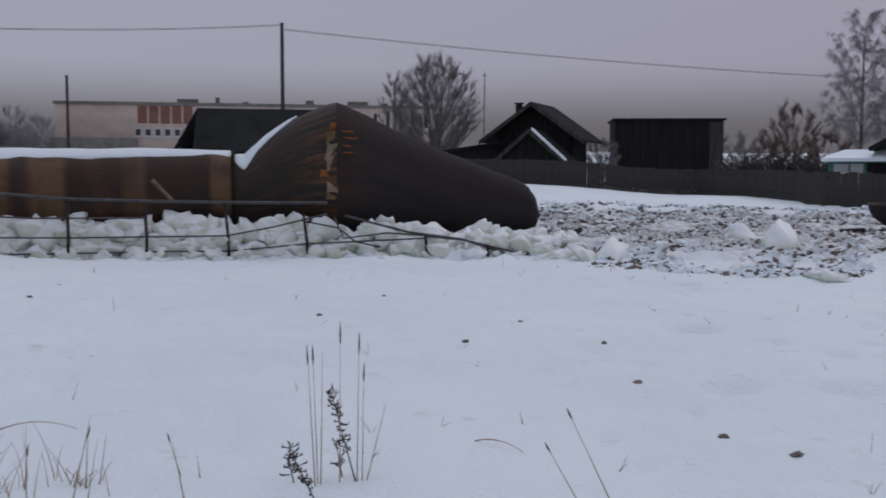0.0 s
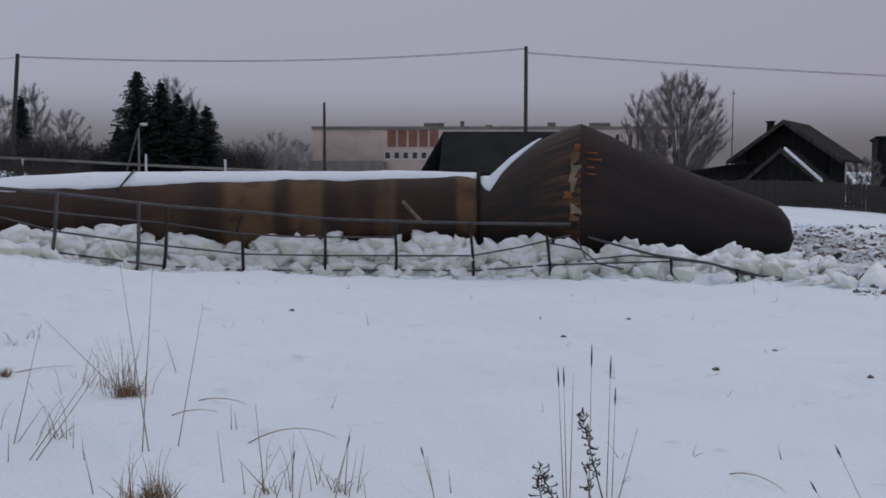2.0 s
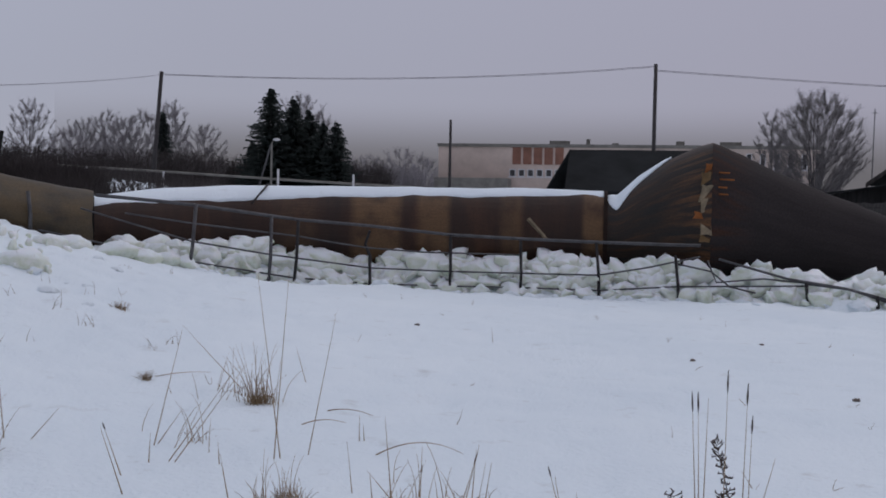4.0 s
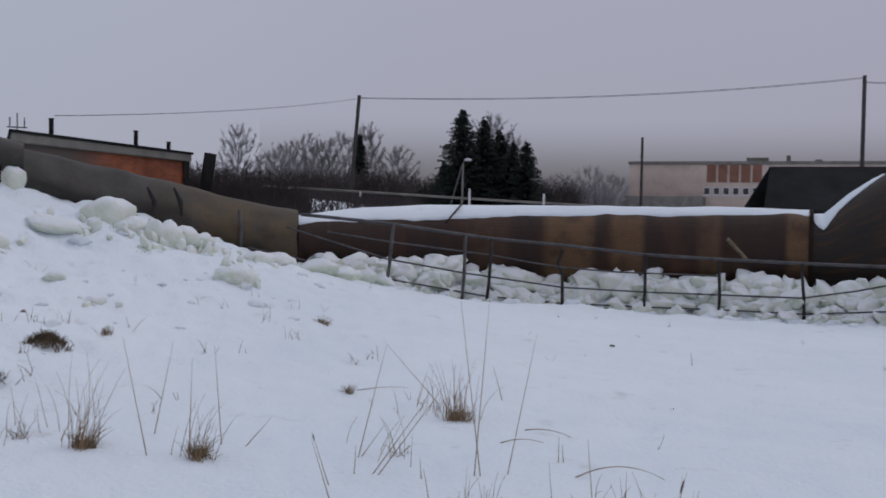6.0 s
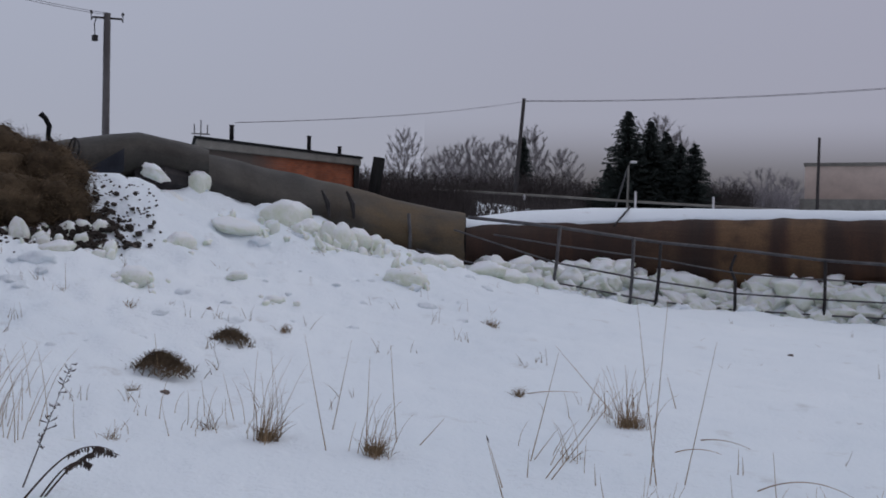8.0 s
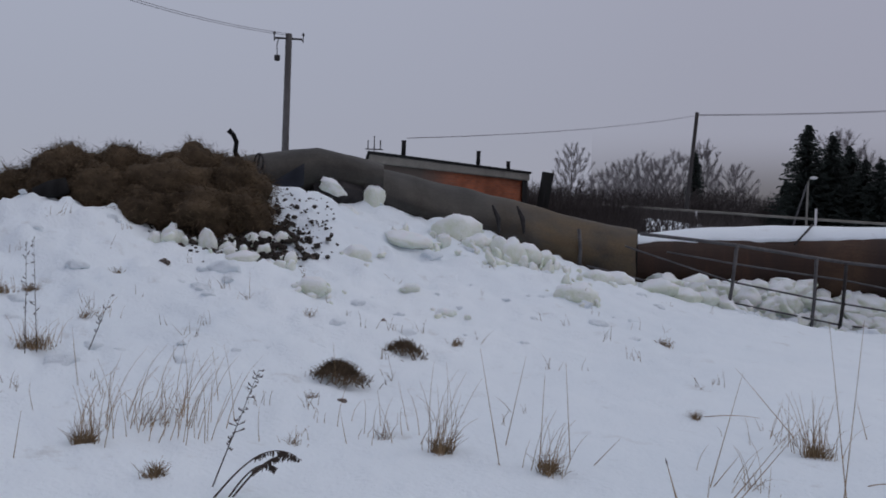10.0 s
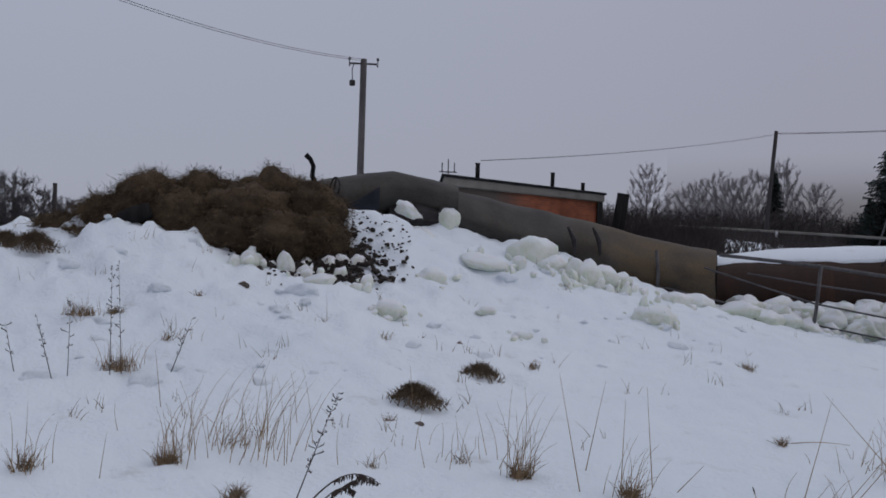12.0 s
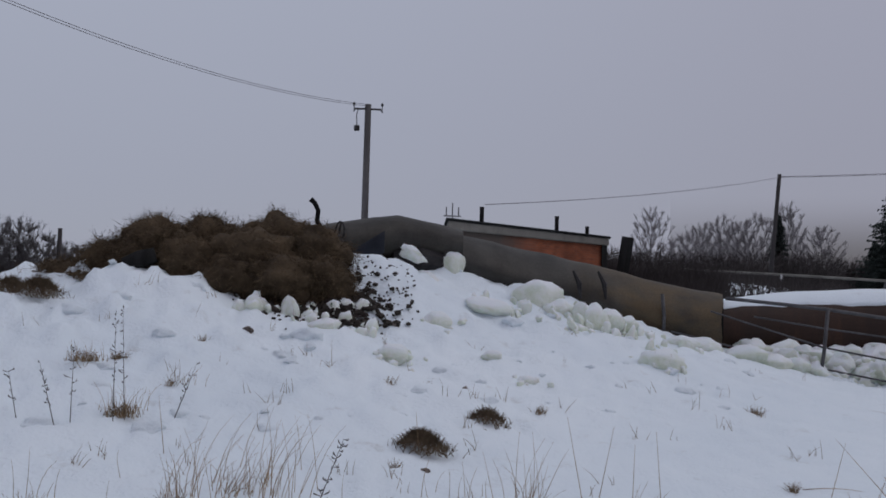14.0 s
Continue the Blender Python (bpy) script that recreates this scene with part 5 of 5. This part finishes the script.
spruce(26.95, 85, 8.55, 5.2, 3)
spruce(31.6, 90, 7.2, 4.6, 6)
spruce(27.7, 86, 8.6, 5.5, 9)
spruce(36.5, 82, 8.7, 2.8, 4)

# thickets and hedges
hedge = Geo()
rh = random.Random(5)


def thicket(b0, b1, r0, r1, top0, top1, count, g):
    for _ in range(count):
        t = rh.random()
        b, r = b0 + (b1 - b0) * t + rh.gauss(0, 0.15), r0 + (r1 - r0) * t + rh.gauss(0, 1.5)
        p = on_ground(b, r, -0.1)
        h = (top0 + (top1 - top0) * t) * rh.uniform(0.45, 1.1)
        d = Vector((rh.gauss(0, 0.28), rh.gauss(0, 0.28), 1)).normalized()
        q = p + d * h
        g.tube([p, p.lerp(q, 0.5) + Vector((rh.gauss(0, 0.08), 0, 0)), q], [0.035, 0.025, 0.008], 3, caps=False)
        for _ in range(5):
            s = p.lerp(q, rh.uniform(0.25, 0.95))
            e = s + Vector((rh.gauss(0, 0.45), rh.gauss(0, 0.45), rh.uniform(0.1, 0.7)))
            g.tube([s, e], [0.02, 0.006], 3, caps=False)


thicket(46.5, 34.0, 60, 76, 3.0, 3.9, 3000, hedge)
thicket(34.0, 24.0, 92, 108, 3.6, 3.8, 1900, hedge)
thicket(84, 73.5, 50, 60, 2.2, 1.6, 900, hedge)
thicket(-15.5, -24, 66, 56, 2.2, 2.4, 900, hedge)
frost = Geo()
thicket(33.0, 21.8, 118, 122, 4.0, 3.6, 1800, frost)
tagged(part("far_thicket", frost, HAZYFROSTBARK), "far brushwood coloured pale for the fog haze", "bushes", kind="stuff")
tagged(part("thicket", hedge, BRUSH), "dense dark leafless brushwood along the gardens", "bushes", kind="stuff")
low = Geo()
for _ in range(1500):  # scrub on the snowy slope behind the column
    b, r = rh.uniform(33, 44), rh.uniform(32, 50)
    p = on_ground(b, r)
    for _ in range(3):
        low.tube([p, p + Vector((rh.gauss(0, 0.12), rh.gauss(0, 0.12), rh.uniform(0.15, 0.6)))], [0.016, 0.004], 3, caps=False)
for _ in range(1900):  # taller weeds beside the pump house
    b, r = rh.uniform(39.5, 46.5), rh.uniform(31, 40)
    p = on_ground(b, r)
    for _ in range(3):
        low.tube([p, p + Vector((rh.gauss(0, 0.2), rh.gauss(0, 0.2), rh.uniform(0.3, 1.0)))], [0.014, 0.004], 3, caps=False)
tagged(part("scrub", low, BRUSH), "low dry scrub poking through snow", "scrub", kind="stuff")
# ---- dry grass and weeds on the field ----
rg = random.Random(21)
TURF = plain("matted_grass", (0.135, 0.10, 0.065), 1.0, vary=0.5, scale=7)


def blade(g, p, d, length, rad, bend, sides=3):
    pts, n = [p], 5
    for i in range(n):
        d = (d + bend * (0.22 * (i + 1) / n)).normalized()
        pts.append(pts[-1] + d * length / n)
    g.tube(pts, [rad * (1 - 0.8 * i / n) for i in range(n + 1)], sides, caps=False)
    return pts


def tuft(bearing, rng, tall, wide, count, base=1.0, mat=None, wind=0.0):
    """A tussock: a matted foot and long dry blades."""
    ob = thing("grass_tuft", "tuft of dry straw-coloured grass poking through snow", "grass", "grass tufts")
    p = on_ground(bearing, rng, -0.02)
    ob.location = p
    foot, long = Geo(), Geo()
    mat_like = base > 2.4
    spread = wide * (0.30 if mat_like else 0.13)
    for _ in range(int(280 * base) if mat_like else int(70 * base)):
        a = rg.uniform(0, 6.283)
        d = Vector((math.cos(a) * 0.5, math.sin(a) * 0.5, rg.uniform(0.3, 1.4) if mat_like else rg.uniform(0.5, 1.6))).normalized()
        gx, gy = rg.gauss(0, spread), rg.gauss(0, spread * (0.6 if mat_like else 1.0))
        dome = 0.7 * tall * math.exp(-(gx * gx + gy * gy) / (2 * spread * spread)) if mat_like else 0.0
        blade(foot, Vector((gx, gy, dome)), d, rg.uniform(0.05, 0.16 if mat_like else 0.24) * (0.5 + tall * (1.1 if mat_like else 0.6)), 0.0045 if mat_like else 0.0035, Vector((rg.gauss(0, 0.7), 0, -0.8)))
    sway = rg.uniform(-0.12, 0.2)
    for k in range(count):
        a = rg.uniform(0, 6.283)
        k = rg.uniform(0.02, 0.26 if base > 0.5 else 0.42)
        d = Vector((math.cos(a) * k + wind + sway, math.sin(a) * k, 1)).normalized()
        loose = wide * (0.19 if base > 0.5 else 0.5)
        blade(long, Vector((rg.gauss(0, loose), rg.gauss(0, loose), 0)), d, tall * rg.uniform(0.3, 1.0), 0.0034, Vector((rg.gauss(wind, 0.6), rg.gauss(0, 0.6), rg.uniform(-1.0, 0.3))))
    if foot.v:
        tagged(part("foot", foot, TURF if base > 2.4 else DEADGRASS, ob, "matted dry foot"), kind="stuff")
    if long.v:
        tagged(part("foliage", long, mat or STRAW, ob), kind="stuff")
    return ob


def stem(bearing, rng, tall, lean=(0, 0), head=0.0, mat=None, seeds=0, rad=0.004, bend=0.0):
    """One dry stalk, with a seed spike or beads of seed on it."""
    ob = thing("dry_stalk", "single dry weed stalk standing in snow" if not seeds else "dark dry weed stalk with seed heads", "weed", "dry stalks")
    ob.location = on_ground(bearing, rng, -0.03)
    g = Geo()
    side = polar(bearing, 1).cross(Vector((0, 0, 1)))
    d = (Vector((0, 0, 1)) + side * lean[0] + polar(bearing, 1) * lean[1]).normalized()
    pts = blade(g, Vector((0, 0, 0)), d, tall, rad, side * bend + Vector((0, 0, -abs(bend) * 1.2)), 4)
    part("stalk", g, mat or STRAW, ob)
    if head:
        e = (pts[-1] - pts[-2]).normalized()
        part("seed_spike", Geo().tube([pts[-1] - e * head * 0.2, pts[-1] + e * head * 0.3, pts[-1] + e * head], [0.002, 0.0055, 0.0015], 5), DRYWEED, ob)
    if seeds:
        g = Geo()
        for _ in range(seeds):
            t = rg.uniform(0.35, 1.0) * 5
            i = min(int(t), 4)
            c = pts[i].lerp(pts[i + 1], t - i)
            q = c + Vector((rg.gauss(0, 0.02), rg.gauss(0, 0.02), rg.uniform(-0.01, 0.03)))
            g.tube([c, q, q + Vector((rg.gauss(0, 0.006), rg.gauss(0, 0.006), 0.012))], [0.0015, 0.005, 0.002], 4)
        tagged(part("seed_head", g, DRYWEED, ob), kind="stuff")
    return ob


# bearing, range, height, width, blades, fullness of the foot
FIELD_TUFTS = ((31.8, 8.45, 0.58, 0.36, 44, 1.8), (30.8, 5.5, 0.36, 0.42, 34, 2.2), (37.9, 9.3, 0.14, 0.13, 5, 0.8), (39.1, 12.9, 0.18, 0.34, 7, 1.2), (46.5, 6.97, 0.46, 0.26, 22, 1.9), (52.4, 7.31, 0.70, 0.26, 24, 1.8),
               (55.5, 7.68, 0.44, 0.38, 20, 0.4), (60.6, 7.5, 0.18, 0.20, 8, 0.3), (59.3, 8.7, 0.13, 0.14, 4, 0.9), (20.4, 5.6, 0.40, 0.30, 9, 0.2), (24.4, 5.6, 0.36, 0.25, 8, 0.2), (33.0, 8.7, 0.40, 0.5, 12, 0.2), (35.5, 7.2, 0.45, 0.35, 8, 0.2))
BANK_TUFTS = ((57.8, 9.37, 0.20, 0.46, 14, 5.0), (54.0, 10.62, 0.17, 0.42, 14, 2.6), (50.9, 11.1, 0.09, 0.28, 4, 0.9), (73.6, 9.9, 0.36, 0.50, 34, 2.4), (75.4, 11.35, 0.24, 0.55, 20, 2.3), (71.5, 7.4, 0.50, 0.30, 18, 2.2),
              (67.9, 7.9, 0.72, 0.62, 84, 0.5), (68.1, 6.62, 0.17, 0.24, 8, 1.8), (73.7, 11.6, 0.13, 0.30, 4, 1.4), (71.0, 10.86, 0.14, 0.34, 6, 0.5), (43.7, 14.6, 0.25, 0.2, 4, 0.2), (62.4, 12.0, 0.22, 0.2, 5, 0.1))
CREST_TUFTS = ((77.6, 14.0, 0.30, 0.66, 8, 6.0), (78.9, 14.3, 0.26, 0.5, 6, 4.0), (75.2, 15.0, 0.14, 0.34, 4, 2.6), (59.2, 11.6, 0.12, 0.25, 5, 0.3), (78.5, 7.2, 0.5, 0.3, 8, 1.0), (69.4, 12.4, 0.12, 0.3, 3, 1.2))
for b, r, h, w, n, base in FIELD_TUFTS + BANK_TUFTS + CREST_TUFTS:
    tuft(b, r, h, w, n, base, mat=DEADGRASS if base > 2.4 else None, wind=0.34 if n > 50 and base < 1 else 0.0)
# bearing, range, height, lean, spike
BANK_STALKS = ((49.2, 7.0, 0.84, -0.20, 0.0), (48.8, 7.5, 0.70, 0.19, 0.0), (47.0, 7.07, 0.67, 0.02, 0.0), (45.2, 7.27, 0.73, -0.08, 0.0), (44.1, 7.22, 0.30, 0.86, 0.0), (39.4, 6.3, 0.33, -0.33, 0.04), (37.7, 7.1, 0.84, 0.23, 0.0), (37.6, 7.14, 0.33, 0.68, 0.0), (38.0, 6.59, 0.22, 0.05, 0.0),
               (37.1, 6.62, 0.70, 0.70, 0.0), (36.8, 6.60, 0.80, 0.71, 0.0), (32.6, 8.98, 0.79, -0.90, 0.0), (71.6, 8.8, 0.49, -0.12, 0.0), (75.0, 7.05, 0.34, 0.12, 0.0), (62.4, 12.0, 0.34, -0.03, 0.0), (70.6, 10.77, 0.34, 0.82, 0.0), (57.9, 9.2, 0.42, -0.1, 0.0))
FIELD_STALKS = ((30.8, 6.5, 1.23, -0.13, 0.0), (31.2, 6.49, 1.23, 0.07, 0.0), (29.3, 6.58, 0.97, 0.18, 0.0), (29.1, 9.24, 0.36, -0.28, 0.0), (34.2, 6.42, 0.17, -0.07, 0.0), (26.3, 6.99, 0.21, 0.0, 0.0), (24.6, 5.56, 0.53, -0.09, 0.0), (24.1, 5.56, 0.30, -0.82, 0.0), (23.2, 5.56, 0.22, 0.10, 0.05),
                (25.7, 5.57, 0.22, -0.10, 0.0), (20.1, 5.54, 0.39, 0.07, 0.0), (19.4, 5.55, 0.31, 0.15, 0.0), (20.8, 5.54, 0.31, 0.29, 0.06), (14.9, 5.57, 0.24, -0.27, 0.05), (26.0, 6.98, 0.15, -0.08, 0.0), (33.8, 5.69, 0.29, -0.18, 0.0), (39.4, 5.88, 0.44, -0.30, 0.0), (13.9, 5.5, 0.16, -0.1, 0.0))
NEAR_STALKS = ((7.1, 5.28, 0.75, 0.02, 0.0), (7.4, 5.26, 0.70, -0.05, 0.09), (7.25, 5.3, 0.70, -0.03, 0.09), (6.0, 5.30, 0.80, 0.01, 0.10), (5.0, 5.32, 0.74, 0.02, 0.10), (4.7, 5.32, 0.60, 0.02, 0.08), (4.5, 5.32, 0.47, 0.25, 0.0), (-8.5, 4.85, 0.38, -0.58, 0.05), (-10.3, 4.87, 0.56, -0.48, 0.05),
               (20.9, 5.21, 0.48, 0.23, 0.0), (20.1, 5.19, 0.40, 0.17, 0.0), (14.7, 5.06, 0.37, -0.17, 0.0), (23.1, 5.3, 0.44, 0.02, 0.0), (23.8, 5.32, 0.20, -0.20, 0.0), (-3.5, 17.5, 0.35, -0.1, 0.0), (-9.6, 17.0, 0.35, 0.05, 0.0), (18.3, 12.2, 0.2, -0.1, 0.0))
for b, r, h, lx, head in BANK_STALKS + FIELD_STALKS + NEAR_STALKS:
    stem(b, r, h, (lx, rg.uniform(-0.08, 0.08)), head)
for b, r, h, lx, seeds in ((5.0, 5.32, 0.55, -0.26, 60), (8.6, 5.35, 0.22, -0.17, 24), (5.8, 5.4, 0.24, -0.17, 24), (6.9, 4.81, 0.40, -0.47, 44), (74.1, 9.64, 1.0, -0.01, 18), (73.5, 9.82, 1.02, -0.05, 18), (76.2, 9.54, 0.75, 0.01, 16), (76.9, 9.55, 0.60, -0.25, 18), (78.7, 9.76, 0.46, -0.19, 12), (65.3, 6.43, 0.79, 0.36, 34), (71.1, 9.87, 0.61, 0.36, 16)):
    stem(b, r, h, (lx, 0.0), 0, DRYWEED, seeds, 0.005)


def arched_weed(bearing, rng, tall, reach):
    """A dark weed bowed over, its seed heads hanging from the bend."""
    ob = thing("dry_stalk", "dark dry weed bowed over with hanging seeds", "weed", "dry stalks")
    ob.location = on_ground(bearing, rng, -0.03)
    side = polar(bearing, 1).cross(Vector((0, 0, 1)))
    pts = [side * reach * t + Vector((0, 0, tall * math.sin(math.pi * 0.66 * t))) for t in np.linspace(0, 1, 13)]
    part("stalk", Geo().tube(pts, [0.007 - 0.0004 * i for i in range(13)], 5), DRYWEED, ob)
    g = Geo()
    for _ in range(46):
        t = rg.uniform(6.0, 11.99)
        c = pts[int(t)].lerp(pts[int(t) + 1], t - int(t))
        q = c + Vector((rg.gauss(0, 0.008), rg.gauss(0, 0.008), -rg.uniform(0.012, 0.045)))
        g.tube([c, c.lerp(q, 0.5), q], [0.002, 0.0065, 0.002], 4)
    tagged(part("seed_head", g, DRYWEED, ob), kind="stuff")


arched_weed(65.4, 6.23, 0.30, 0.50)
arched_weed(64.4, 6.20, 0.27, 0.42)
arched_weed(64.6, 6.20, 0.22, 0.30)
# bent stalks lying in arches on the snow
for b0, r0, b1, r1, h in ((-1.9, 6.25, -4.8, 5.9, 0.04), (28.0, 8.1, 25.4, 7.95, 0.03), (25.4, 6.6, 20.4, 6.74, 0.08), (37.4, 9.4, 34.4, 9.6, 0.02), (29.5, 7.6, 27.0, 7.7, 0.03)):
    ob = thing("bent_stalk", "dry grass stalk bent flat over the snow", "weed", "bent stalks")
    p, q = on_ground(b0, r0), on_ground(b1, r1)
    pts = [p.lerp(q, t) + Vector((0, 0, h * 4 * t * (1 - t))) for t in np.linspace(0, 1, 9)]
    part("stalk", Geo().tube(pts, [0.0045 - 0.0004 * i for i in range(9)], 4), STRAW, ob)
# small clods and scraps in hollows of the snow; their brown also paints the hollows' shade
for b, r, s in ((-1.3, 9.7, 0.05), (-9.3, 9.9, 0.04), (-11.2, 8.1, 0.05), (3.4, 13.3, 0.04), (22.6, 13.6, 0.05), (-16.0, 6.5, 0.05), (-19.9, 6.25, 0.05), (-4.5, 11.4, 0.04), (7.1, 11.6, 0.04), (58.8, 13.8, 0.09), (66.9, 12.9, 0.10), (55.0, 11.8, 0.05), (57.7, 8.6, 0.06)):
    ob = thing("hollow_shade_clod", "small brown clod, also standing for the shade of a snow hollow", "clod", "clods on the snow")
    g = Geo().blob(on_ground(b, r, 0.0), (s * 0.7, s * 0.6, s * 0.45), int(b * 7) % 50, 0.7, 2.2, 3)
    part("lump", g, SCRAP, ob)


# sparse grass tips all over the bank and field
tips = Geo()
for _ in range(75):
    b, r = rg.uniform(36, 79), rg.uniform(8.0, 16.5)
    p = on_ground(b, r, -0.02)
    for _ in range(rg.randint(2, 7)):
        q = p + Vector((rg.gauss(0, 0.05), rg.gauss(0, 0.05), 0))
        blade(tips, q, Vector((rg.gauss(0, 0.35), rg.gauss(0, 0.35), 1)).normalized(), rg.uniform(0.05, 0.22), 0.0035, Vector((rg.gauss(0, 0.6), 0, -0.4)))
for _ in range(45):
    b, r = rg.uniform(-24, 36), rg.uniform(5.5, 17.5)
    p = on_ground(b, r, -0.02)
    for _ in range(rg.randint(1, 3)):
        blade(tips, p, Vector((rg.gauss(0, 0.5), rg.gauss(0, 0.5), 1)).normalized(), rg.uniform(0.04, 0.16), 0.003, Vector((rg.gauss(0, 0.6), 0, -0.4)))
tagged(part("grass_tips", tips, DEADGRASS), "dry grass tips poking through the snow", "grass", kind="stuff")
